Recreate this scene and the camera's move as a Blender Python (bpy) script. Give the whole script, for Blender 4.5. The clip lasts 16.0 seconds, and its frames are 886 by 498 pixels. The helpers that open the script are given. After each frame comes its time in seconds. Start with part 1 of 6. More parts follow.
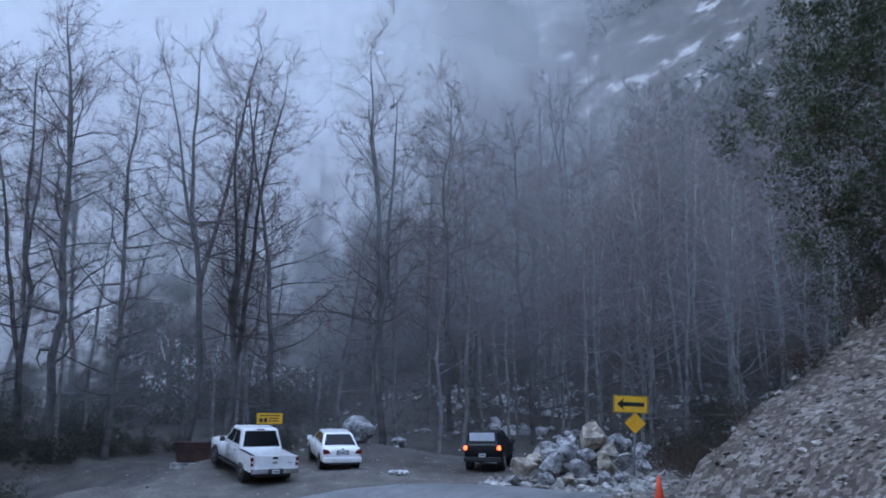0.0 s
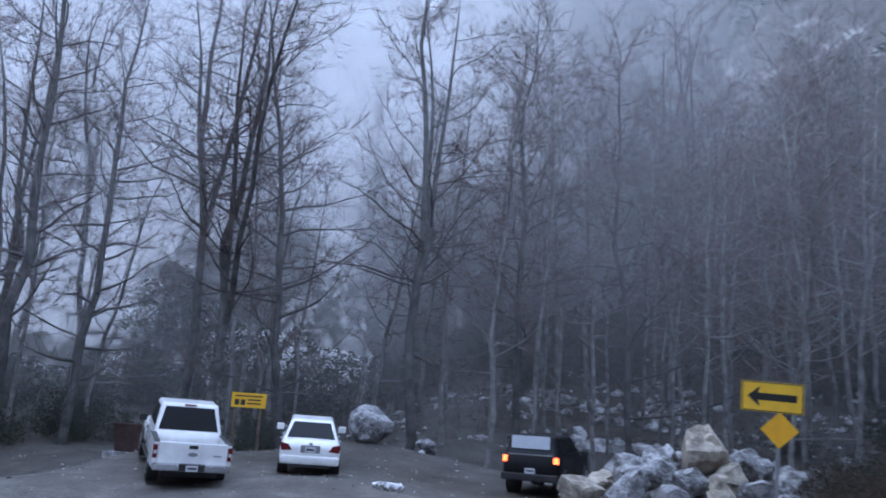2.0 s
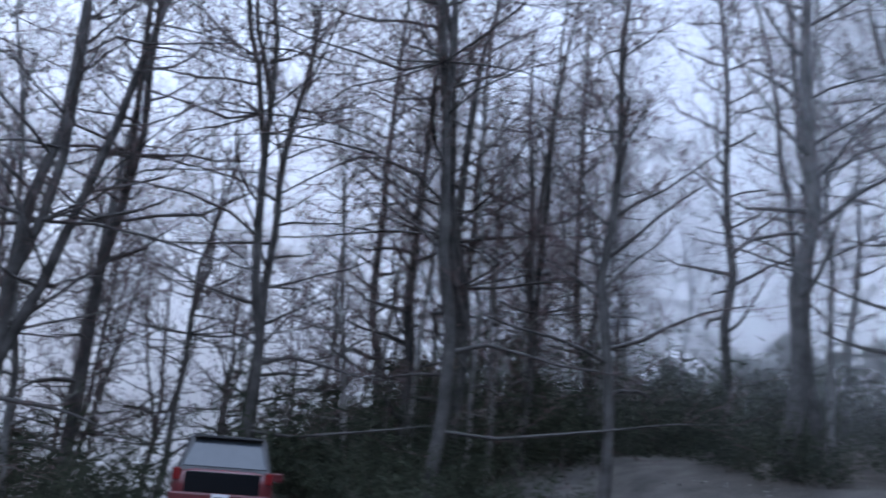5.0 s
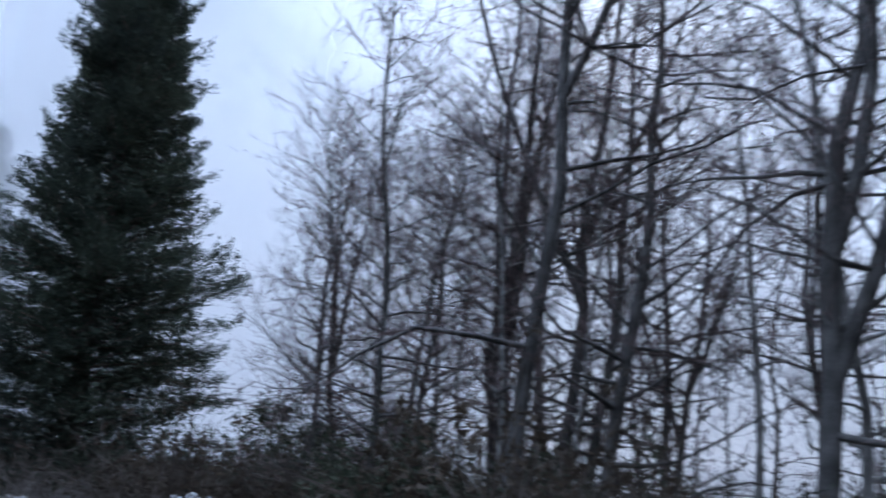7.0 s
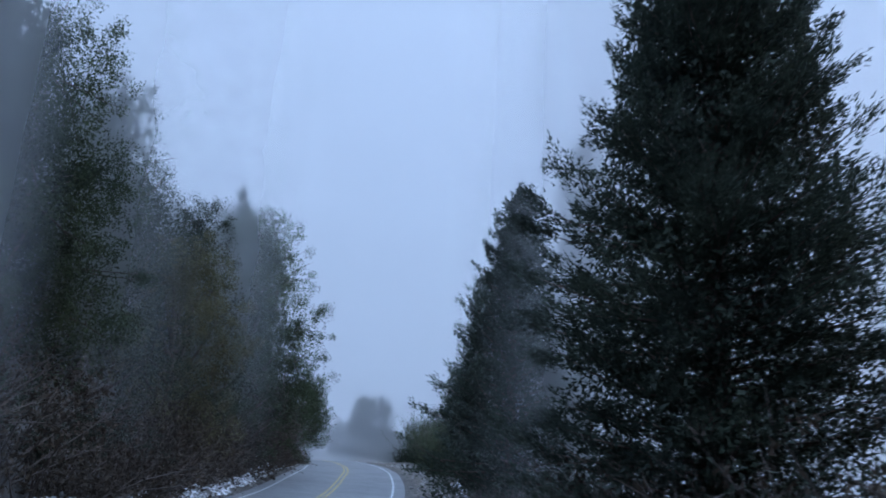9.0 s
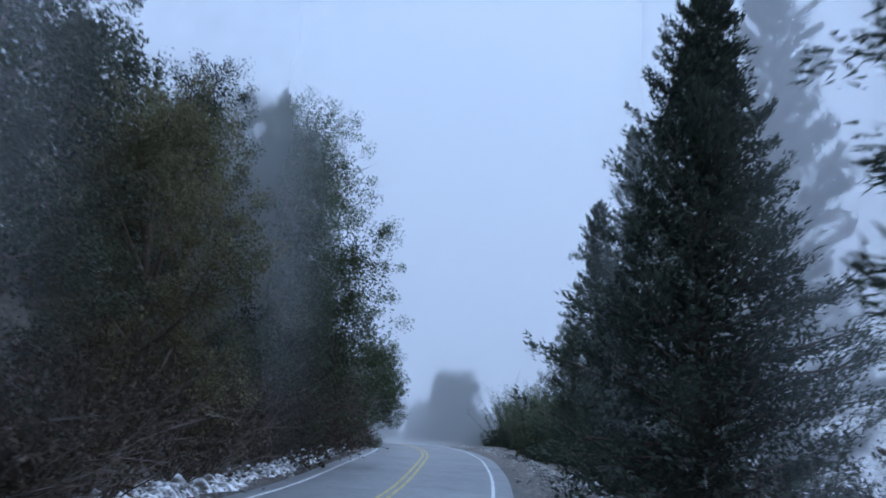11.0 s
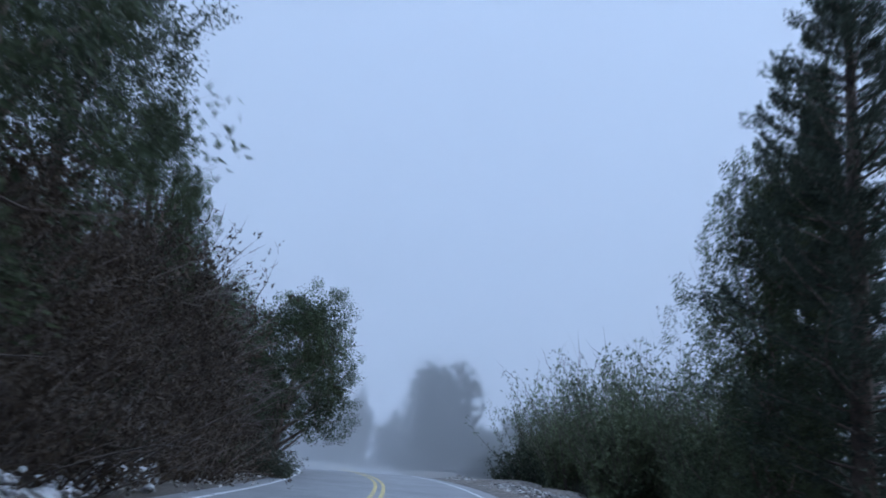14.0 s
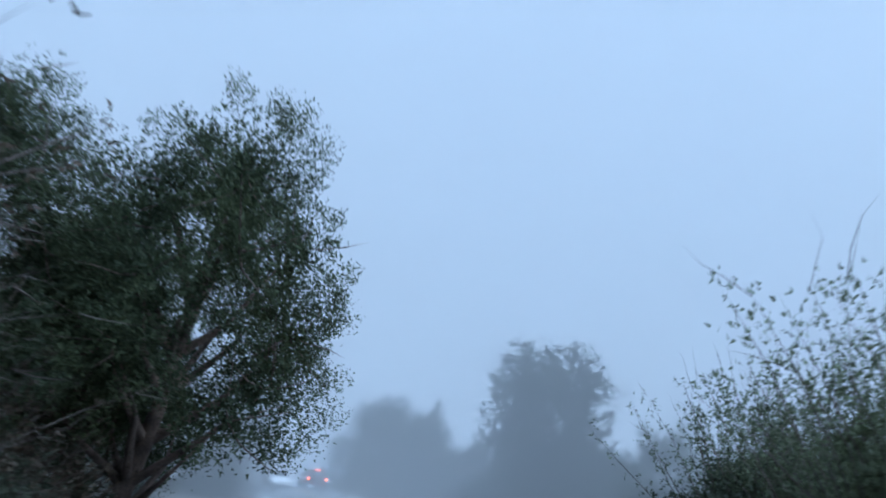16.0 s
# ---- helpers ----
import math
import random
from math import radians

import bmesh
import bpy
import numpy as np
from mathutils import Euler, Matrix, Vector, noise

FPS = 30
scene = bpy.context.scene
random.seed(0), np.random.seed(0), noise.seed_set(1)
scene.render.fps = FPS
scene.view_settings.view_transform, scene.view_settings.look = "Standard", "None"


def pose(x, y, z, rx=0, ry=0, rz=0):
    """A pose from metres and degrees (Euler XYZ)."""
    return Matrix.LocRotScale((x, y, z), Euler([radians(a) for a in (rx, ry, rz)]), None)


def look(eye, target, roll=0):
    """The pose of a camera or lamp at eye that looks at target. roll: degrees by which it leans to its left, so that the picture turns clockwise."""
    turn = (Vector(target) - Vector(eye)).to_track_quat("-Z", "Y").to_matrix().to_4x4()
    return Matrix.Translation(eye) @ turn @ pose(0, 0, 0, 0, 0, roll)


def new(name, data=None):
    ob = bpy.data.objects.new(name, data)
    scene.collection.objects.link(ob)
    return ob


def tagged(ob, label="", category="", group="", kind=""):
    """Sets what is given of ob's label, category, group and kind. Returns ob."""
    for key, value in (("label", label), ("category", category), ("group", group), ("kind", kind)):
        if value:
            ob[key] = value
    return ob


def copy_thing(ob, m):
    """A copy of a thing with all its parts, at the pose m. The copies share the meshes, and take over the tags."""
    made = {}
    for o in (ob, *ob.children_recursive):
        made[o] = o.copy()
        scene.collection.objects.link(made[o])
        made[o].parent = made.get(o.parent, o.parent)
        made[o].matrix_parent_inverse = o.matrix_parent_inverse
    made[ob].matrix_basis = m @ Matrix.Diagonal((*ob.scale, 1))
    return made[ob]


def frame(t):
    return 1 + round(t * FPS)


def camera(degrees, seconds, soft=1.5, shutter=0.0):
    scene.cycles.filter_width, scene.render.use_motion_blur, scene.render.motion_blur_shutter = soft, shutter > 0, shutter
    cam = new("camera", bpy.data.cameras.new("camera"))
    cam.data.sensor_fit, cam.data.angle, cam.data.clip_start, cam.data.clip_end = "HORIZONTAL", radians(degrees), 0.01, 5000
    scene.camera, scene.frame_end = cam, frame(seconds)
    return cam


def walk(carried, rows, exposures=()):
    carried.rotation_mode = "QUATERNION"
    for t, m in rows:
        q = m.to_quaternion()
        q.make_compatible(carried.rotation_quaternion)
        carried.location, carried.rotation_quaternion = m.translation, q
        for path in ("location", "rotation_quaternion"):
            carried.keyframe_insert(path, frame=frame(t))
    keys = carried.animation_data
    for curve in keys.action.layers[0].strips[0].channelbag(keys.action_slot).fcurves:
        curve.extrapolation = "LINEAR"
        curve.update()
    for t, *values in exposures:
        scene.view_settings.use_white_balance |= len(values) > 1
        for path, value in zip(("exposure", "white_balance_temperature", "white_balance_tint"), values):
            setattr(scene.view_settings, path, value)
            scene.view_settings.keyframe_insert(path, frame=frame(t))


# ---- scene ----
cam = camera(56.0, 16.0, soft=1.8, shutter=0.35)

# Path: seconds, x, y, z, then the turn in degrees.
PATH = [
    (0.0, 0.00, 0.00, 0.00, 101.50, -0.00, 0.00),
    (0.5, 1.11, 3.50, -0.25, 101.20, -1.12, 1.00),
    (1.0, 2.01, 6.84, -0.49, 101.30, -2.75, 2.50),
    (1.5, 2.67, 10.06, -0.69, 102.06, -2.88, 5.13),
    (2.0, 2.97, 13.21, -0.89, 102.87, -3.91, 8.70),
    (2.5, 2.87, 16.20, -1.06, 103.13, -4.86, 14.54),
    (3.0, 2.36, 18.88, -1.18, 103.10, -5.21, 22.75),
    (5.5, -5.60, 26.50, -1.63, 101.40, -4.35, 77.67),
    (6.0, -7.57, 26.77, -1.79, 101.28, -3.88, 91.92),
    (6.5, -9.74, 26.45, -2.01, 101.78, -4.55, 104.85),
    (7.0, -11.95, 25.77, -2.35, 102.07, -5.56, 118.40),
    (7.5, -14.15, 24.42, -2.61, 102.52, -6.13, 132.18),
    (8.0, -16.14, 22.42, -2.72, 101.65, -6.78, 145.58),
    (8.5, -17.83, 19.85, -2.88, 101.09, -5.35, 155.33),
    (9.0, -19.16, 16.88, -3.06, 101.63, -3.45, 160.19),
    (9.5, -20.23, 13.54, -3.24, 101.47, -2.84, 162.82),
    (10.0, -21.12, 9.87, -3.51, 101.02, -2.66, 164.99),
    (12.5, -26.45, -12.95, -5.12, 100.02, -4.92, 165.59),
    (13.0, -27.83, -18.17, -5.43, 100.35, -6.37, 165.02),
    (13.5, -29.51, -23.50, -5.60, 101.48, -5.83, 164.37),
    (14.0, -31.22, -28.73, -5.66, 102.49, -4.59, 164.76),
    (14.5, -32.95, -34.43, -5.60, 102.45, -3.98, 165.90),
    (15.0, -34.47, -39.91, -5.73, 103.62, -4.43, 167.54),
    (15.5, -36.05, -45.65, -5.80, 103.90, -4.82, 169.68),
    (16.0, -37.48, -51.44, -5.99, 104.01, -5.20, 171.73),
]
EXPOSURE = [(0.0, -0.03, 6350, 8), (1.0, 0.13, 6450, 10), (2.0, 0.22, 6600, 11), (3.0, 0.20, 6700, 12), (5.5, 0.58, 6950, 9), (6.5, 0.47, 6850, 8), (7.0, 0.46, 6800, 7), (7.5, 0.38, 6600, 6), (8.0, 0.10, 6200, 6), (9.0, 0.10, 6150, 5), (10.0, 0.20, 6150, 5), (12.5, 0.28, 6300, 5), (14.0, 0.18, 6300, 5), (14.5, 0.30, 6350, 4), (15.0, 0.29, 6250, -3), (16.0, 0.34, 6250, -3)]
walk(cam, [(r[0], pose(*r[1:])) for r in PATH], EXPOSURE)

# ---- light: overcast dusk sky in thin cloud ----
world = bpy.data.worlds.new("overcast_sky")
scene.world = world
world.use_nodes = True
wn, wl = world.node_tree.nodes, world.node_tree.links
wn.clear()
sky = wn.new("ShaderNodeTexSky")
sky.sky_type, sky.sun_disc = "NISHITA", False
sky.sun_elevation, sky.sun_rotation = radians(28), radians(250)
sky_bg, cloud_bg = wn.new("ShaderNodeBackground"), wn.new("ShaderNodeBackground")
sky_bg.inputs["Strength"].default_value = 0.15
wl.new(sky.outputs[0], sky_bg.inputs["Color"])
w_coord, w_noise, w_ramp = wn.new("ShaderNodeTexCoord"), wn.new("ShaderNodeTexNoise"), wn.new("ShaderNodeValToRGB")
w_noise.inputs["Scale"].default_value, w_noise.inputs["Detail"].default_value = 1.6, 4.0
wl.new(w_coord.outputs["Generated"], w_noise.inputs["Vector"])
w_ramp.color_ramp.elements[0].position, w_ramp.color_ramp.elements[0].color = 0.3, (0.38, 0.52, 0.83, 1)
w_ramp.color_ramp.elements[1].position, w_ramp.color_ramp.elements[1].color = 0.7, (0.46, 0.59, 0.88, 1)
wl.new(w_noise.outputs["Fac"], w_ramp.inputs[0])
wl.new(w_ramp.outputs[0], cloud_bg.inputs["Color"])
# overcast: brighter overhead than towards the horizon
w_dir, w_rise = wn.new("ShaderNodeSeparateXYZ"), wn.new("ShaderNodeMapRange")
wl.new(w_coord.outputs["Generated"], w_dir.inputs[0])
w_rise.inputs[1].default_value, w_rise.inputs[2].default_value, w_rise.inputs[3].default_value, w_rise.inputs[4].default_value = 0.45, 1.0, 1.75, 4.6
wl.new(w_dir.outputs["Z"], w_rise.inputs[0])
wl.new(w_rise.outputs[0], cloud_bg.inputs["Strength"])
w_mix, w_out = wn.new("ShaderNodeMixShader"), wn.new("ShaderNodeOutputWorld")
w_mix.inputs[0].default_value = 0.88
wl.new(sky_bg.outputs[0], w_mix.inputs[1])
wl.new(cloud_bg.outputs[0], w_mix.inputs[2])
wl.new(w_mix.outputs[0], w_out.inputs[0])

sun = new("sun", bpy.data.lights.new("sun", "SUN"))
sun.data.energy, sun.data.angle, sun.data.color = 0.5, radians(25), (1.0, 0.95, 0.9)
sun.matrix_world = look((-60, 20, 60), (0, 0, 0))


# ---- materials ----
def material(name, rough=0.8, metal=0.0):
    m = bpy.data.materials.new(name)
    m.use_nodes = True
    b = m.node_tree.nodes["Principled BSDF"]
    b.inputs["Roughness"].default_value, b.inputs["Metallic"].default_value = rough, metal
    return m, m.node_tree.nodes, m.node_tree.links, b


def ramp(nodes, stops):
    r = nodes.new("ShaderNodeValToRGB")
    while len(r.color_ramp.elements) < len(stops):
        r.color_ramp.elements.new(0.5)
    for e, (p, c) in zip(r.color_ramp.elements, stops):
        e.position, e.color = p, (*c, 1)
    return r


def noise_node(nodes, links, scale, detail=4.0, coord="Object", rough=0.6):
    tc, n = nodes.new("ShaderNodeTexCoord"), nodes.new("ShaderNodeTexNoise")
    n.inputs["Scale"].default_value, n.inputs["Detail"].default_value = scale, detail
    n.inputs["Roughness"].default_value = rough
    links.new(tc.outputs[coord], n.inputs["Vector"])
    return n


def bump(nodes, links, height, strength, distance, bsdf):
    b = nodes.new("ShaderNodeBump")
    b.inputs["Strength"].default_value, b.inputs["Distance"].default_value = strength, distance
    links.new(height, b.inputs["Height"])
    links.new(b.outputs[0], bsdf.inputs["Normal"])


def grainy(name, dark, light, scale, rough=0.85, fine=0, bumpy=0.4, dist=0.02, spread=(0.35, 0.65), island=0.0, metal=0.0):
    """Two-scale noise between two colours, with relief; island: brightness change from piece to piece."""
    m, n, l, b = material(name, rough, metal)
    a = noise_node(n, l, scale, 5)
    r = ramp(n, [(spread[0], dark), (spread[1], light)])
    f = noise_node(n, l, fine or scale * 9, 3)
    mix = n.new("ShaderNodeMix")
    mix.data_type, mix.blend_type = "RGBA", "OVERLAY"
    mix.inputs[0].default_value = 0.55
    l.new(a.outputs["Fac"], r.inputs[0])
    l.new(r.outputs[0], mix.inputs[6])
    l.new(f.outputs["Fac"], mix.inputs[7])
    out = mix.outputs[2]
    if island:
        g, hsv, mp = n.new("ShaderNodeNewGeometry"), n.new("ShaderNodeHueSaturation"), n.new("ShaderNodeMapRange")
        mp.inputs[3].default_value, mp.inputs[4].default_value = 1 - island, 1 + island
        l.new(g.outputs["Random Per Island"], mp.inputs[0])
        l.new(mp.outputs[0], hsv.inputs["Value"])
        l.new(out, hsv.inputs["Color"])
        out = hsv.outputs[0]
    l.new(out, b.inputs["Base Color"])
    bump(n, l, f.outputs["Fac"], bumpy, dist, b)
    return m


def plain(name, color, rough=0.5, metal=0.0, glow=None, strength=0.0, coat=0.0):
    m, n, l, b = material(name, rough, metal)
    a = noise_node(n, l, 3.0, 4)
    r = ramp(n, [(0.3, tuple(c * 0.88 for c in color)), (0.7, tuple(min(1, c * 1.06) for c in color))])
    l.new(a.outputs["Fac"], r.inputs[0])
    l.new(r.outputs[0], b.inputs["Base Color"])
    b.inputs["Coat Weight"].default_value = coat
    if glow:
        b.inputs["Emission Color"].default_value = (*glow, 1)
        b.inputs["Emission Strength"].default_value = strength
    return m


def leafy(name, dark, light, rough=0.7, island=0.22):
    m = grainy(name, dark, light, 0.35, rough, fine=6, bumpy=0.1, spread=(0.35, 0.65), island=island)
    n, l = m.node_tree.nodes, m.node_tree.links
    b = n["Principled BSDF"]
    b.inputs["Specular IOR Level"].default_value = 0.2
    through_leaf, mix, out = n.new("ShaderNodeBsdfTranslucent"), n.new("ShaderNodeMixShader"), n["Material Output"]
    mix.inputs[0].default_value = 0.3
    l.new(b.inputs["Base Color"].links[0].from_socket, through_leaf.inputs["Color"])
    l.new(b.outputs[0], mix.inputs[1])
    l.new(through_leaf.outputs[0], mix.inputs[2])
    l.new(mix.outputs[0], out.inputs[0])
    return m


# big alder stems: silhouette darkness against the sky put into the bark colour
BARK = grainy("alder_bark", (0.036, 0.034, 0.033), (0.12, 0.114, 0.11), 1.4, 0.9, fine=22, dist=0.03)
BARK_PALE = grainy("pale_alder_bark", (0.10, 0.096, 0.093), (0.30, 0.29, 0.28), 1.4, 0.9, fine=22, dist=0.03)
BARK_DARK = grainy("conifer_bark", (0.06, 0.045, 0.04), (0.15, 0.11, 0.09), 2.0, 0.95, fine=18, dist=0.05)
TWIG = grainy("alder_twigs", (0.105, 0.073, 0.070), (0.215, 0.145, 0.138), 0.6, 0.9, fine=4, bumpy=0.0)
# same twigs for the big alders, backlit darkness put into the colour
TWIG_BACKLIT = grainy("backlit_alder_twigs", (0.075, 0.053, 0.052), (0.17, 0.115, 0.11), 0.6, 0.9, fine=4, bumpy=0.0)
TWIG_PALE = grainy("dry_twigs", (0.045, 0.036, 0.031), (0.12, 0.095, 0.08), 0.9, 0.9, fine=6, bumpy=0.0)
TWIG_GREY = grainy("grey_dead_twigs", (0.07, 0.058, 0.05), (0.19, 0.16, 0.145), 0.9, 0.9, fine=6, bumpy=0.0)
CEDAR = leafy("cedar_sprays", (0.032, 0.044, 0.036), (0.066, 0.082, 0.058))
PINE = leafy("pine_needles", (0.036, 0.048, 0.040), (0.075, 0.092, 0.066))
OAK = leafy("oak_leaves", (0.036, 0.050, 0.030), (0.082, 0.102, 0.052))
WILLOW = leafy("pale_shoot_leaves", (0.058, 0.073, 0.044), (0.13, 0.152, 0.085))
# olive-brown leaves, made paler in the colour to stand for haze
OLIVE_HAZED = leafy("hazed_olive_leaves", (0.085, 0.082, 0.045), (0.17, 0.155, 0.085))
SHRUB = leafy("shrub_leaves", (0.030, 0.038, 0.027), (0.066, 0.077, 0.050))
DRY = leafy("dry_brush_leaves", (0.04, 0.03, 0.022), (0.10, 0.075, 0.055))
ROCK = grainy("granite", (0.12, 0.12, 0.125), (0.46, 0.46, 0.47), 2.2, 0.85, fine=9, bumpy=1.0, dist=0.07, spread=(0.38, 0.60))
ROCK_TAN = grainy("tan_rock", (0.20, 0.17, 0.14), (0.52, 0.46, 0.38), 1.8, 0.85, fine=9, bumpy=1.0, dist=0.04)
RUBBLE = grainy("rubble", (0.14, 0.132, 0.125), (0.40, 0.385, 0.365), 2.5, 0.9, fine=16, bumpy=0.6, dist=0.03, island=0.4)
BANK_STONE = grainy("bank_stone", (0.085, 0.072, 0.062), (0.34, 0.31, 0.28), 1.1, 0.9, fine=16, bumpy=0.6, dist=0.03, island=0.45)
PALE_STONE = grainy("pale_stone", (0.20, 0.19, 0.185), (0.62, 0.62, 0.63), 2.2, 0.85, fine=14, bumpy=0.6, dist=0.03, spread=(0.38, 0.60), island=0.35)
SNOW = grainy("dirty_snow", (0.12, 0.112, 0.105), (0.80, 0.82, 0.86), 3.0, 0.7, fine=20, bumpy=0.5, dist=0.03, spread=(0.42, 0.60), island=0.3)
WHITE_PAINT = plain("white_car_paint", (0.88, 0.88, 0.88), 0.3, coat=0.6)
BLACK_PAINT = plain("black_car_paint", (0.006, 0.006, 0.008), 0.55)
BLACK_PAINT.node_tree.nodes["Principled BSDF"].inputs["Specular IOR Level"].default_value = 0.25
RED_PAINT = plain("red_car_paint", (0.22, 0.012, 0.018), 0.3, coat=0.6)
DARK_RED_PAINT = plain("dark_red_car_paint", (0.10, 0.008, 0.012), 0.35, coat=0.4)
GLASS = plain("tinted_car_glass", (0.008, 0.009, 0.011), 0.12)
GLASS.node_tree.nodes["Principled BSDF"].inputs["Specular IOR Level"].default_value = 0.15
GLASS_CLEAR = plain("pale_reflecting_car_glass", (0.035, 0.042, 0.05), 0.14)
RUBBER = plain("tyre_rubber", (0.018, 0.018, 0.019), 0.85)
TRIM = plain("black_plastic", (0.025, 0.025, 0.027), 0.6)
CHROME = plain("chrome", (0.62, 0.63, 0.65), 0.22, 1.0)
ALLOY = plain("grey_alloy", (0.30, 0.30, 0.31), 0.4, 0.8)
LAMP_DULL = plain("red_lamp_glass", (0.16, 0.01, 0.012), 0.2)
LAMP_LIT = plain("lit_brake_lamp", (0.6, 0.03, 0.02), 0.3, glow=(1.0, 0.10, 0.03), strength=7.0)
LAMP_WHITE = plain("pale_lamp_glass", (0.6, 0.6, 0.6), 0.2)
PLATE = plain("pale_plate", (0.62, 0.63, 0.66), 0.5)
SIGN_YELLOW = plain("sign_yellow", (0.92, 0.52, 0.03), 0.5)
SIGN_AMBER = plain("sign_amber", (0.94, 0.46, 0.02), 0.5)
SIGN_BLACK = plain("sign_black", (0.012, 0.012, 0.012), 0.6)
SIGN_BACK = plain("zinc", (0.32, 0.33, 0.35), 0.5, 0.6)
WOOD = grainy("weathered_wood", (0.07, 0.05, 0.04), (0.18, 0.13, 0.10), 3.0, 0.9, fine=30)
RUST = grainy("rust_red_steel", (0.035, 0.018, 0.016), (0.07, 0.034, 0.03), 2.0, 0.8, fine=20)
CONE = plain("cone_orange", (0.75, 0.06, 0.015), 0.5)
CARDBOARD = plain("pale_sunshade", (0.62, 0.66, 0.72), 0.6)


def ground_material():
    m, n, l, b = material("mountain_ground", 0.95)
    big, mid, fine = noise_node(n, l, 0.05, 4), noise_node(n, l, 0.9, 6), noise_node(n, l, 11.0, 4)
    dirt = ramp(n, [(0.3, (0.055, 0.05, 0.047)), (0.55, (0.10, 0.092, 0.085)), (0.75, (0.15, 0.14, 0.13))])
    l.new(mid.outputs["Fac"], dirt.inputs[0])
    litter = ramp(n, [(0.3, (0.03, 0.026, 0.022)), (0.7, (0.085, 0.07, 0.055))])
    l.new(mid.outputs["Fac"], litter.inputs[0])
    mask = ramp(n, [(0.45, (0, 0, 0)), (0.6, (1, 1, 1))])
    l.new(big.outputs["Fac"], mask.inputs[0])
    mix = n.new("ShaderNodeMix")
    mix.data_type = "RGBA"
    l.new(mask.outputs[0], mix.inputs[0])
    l.new(dirt.outputs[0], mix.inputs[6])
    l.new(litter.outputs[0], mix.inputs[7])
    # covers that the land carries: pale scree, bare dirt, old snow
    def cover(name, under, stops, tex):
        at, cr, mx = n.new("ShaderNodeAttribute"), ramp(n, stops), n.new("ShaderNodeMix")
        at.attribute_name = name
        mx.data_type = "RGBA"
        l.new(at.outputs["Fac"], mx.inputs[0])
        l.new(under, mx.inputs[6])
        l.new(tex.outputs[0], cr.inputs[0])
        l.new(cr.outputs[0], mx.inputs[7])
        return mx.outputs[2]

    tc, cells, grey = n.new("ShaderNodeTexCoord"), n.new("ShaderNodeTexVoronoi"), n.new("ShaderNodeRGBToBW")
    cells.inputs["Scale"].default_value = 7.0
    l.new(tc.outputs["Object"], cells.inputs["Vector"])
    l.new(cells.outputs["Color"], grey.inputs[0])
    pat, rough_mix = noise_node(n, l, 0.8, 6, rough=0.7), n.new("ShaderNodeMix")
    rough_mix.inputs[0].default_value = 0.5
    l.new(grey.outputs[0], rough_mix.inputs[2])
    l.new(pat.outputs["Fac"], rough_mix.inputs[3])
    hue = cover("dirt", mix.outputs[2], [(0.3, (0.075, 0.067, 0.06)), (0.55, (0.125, 0.115, 0.104)), (0.75, (0.20, 0.187, 0.172))], mid)
    hue = cover("scree", hue, [(0.32, (0.05, 0.04, 0.033)), (0.52, (0.11, 0.09, 0.075)), (0.72, (0.26, 0.235, 0.21))], rough_mix)
    hue = cover("snow", hue, [(0.46, (0.05, 0.046, 0.038)), (0.58, (0.10, 0.09, 0.08)), (0.63, (0.34, 0.33, 0.32)), (0.8, (0.46, 0.45, 0.44))], noise_node(n, l, 0.16, 7, rough=0.68))
    ov = n.new("ShaderNodeMix")
    ov.data_type, ov.blend_type = "RGBA", "OVERLAY"
    ov.inputs[0].default_value = 0.6
    l.new(hue, ov.inputs[6])
    l.new(fine.outputs["Fac"], ov.inputs[7])
    l.new(ov.outputs[2], b.inputs["Base Color"])
    bump(n, l, fine.outputs["Fac"], 0.8, 0.06, b)
    return m


def asphalt_material():
    m, n, l, b = material("worn_asphalt", 0.55)
    a, f, p = noise_node(n, l, 0.35, 5), noise_node(n, l, 60.0, 2), noise_node(n, l, 2.2, 6)
    r = ramp(n, [(0.3, (0.11, 0.112, 0.116)), (0.7, (0.18, 0.183, 0.188))])
    mx = n.new("ShaderNodeMix")
    mx.data_type, mx.blend_type = "RGBA", "OVERLAY"
    mx.inputs[0].default_value = 0.5
    l.new(a.outputs["Fac"], r.inputs[0])
    l.new(r.outputs[0], mx.inputs[6])
    l.new(p.outputs["Fac"], mx.inputs[7])
    l.new(mx.outputs[2], b.inputs["Base Color"])
    bump(n, l, f.outputs["Fac"], 0.4, 0.01, b)
    return m


def line_material(name, color):
    m, n, l, b = material(name, 0.7)
    a = noise_node(n, l, 7.0, 6)
    r = ramp(n, [(0.36, (0.10, 0.10, 0.105)), (0.50, color)])
    l.new(a.outputs["Fac"], r.inputs[0])
    l.new(r.outputs[0], b.inputs["Base Color"])
    return m


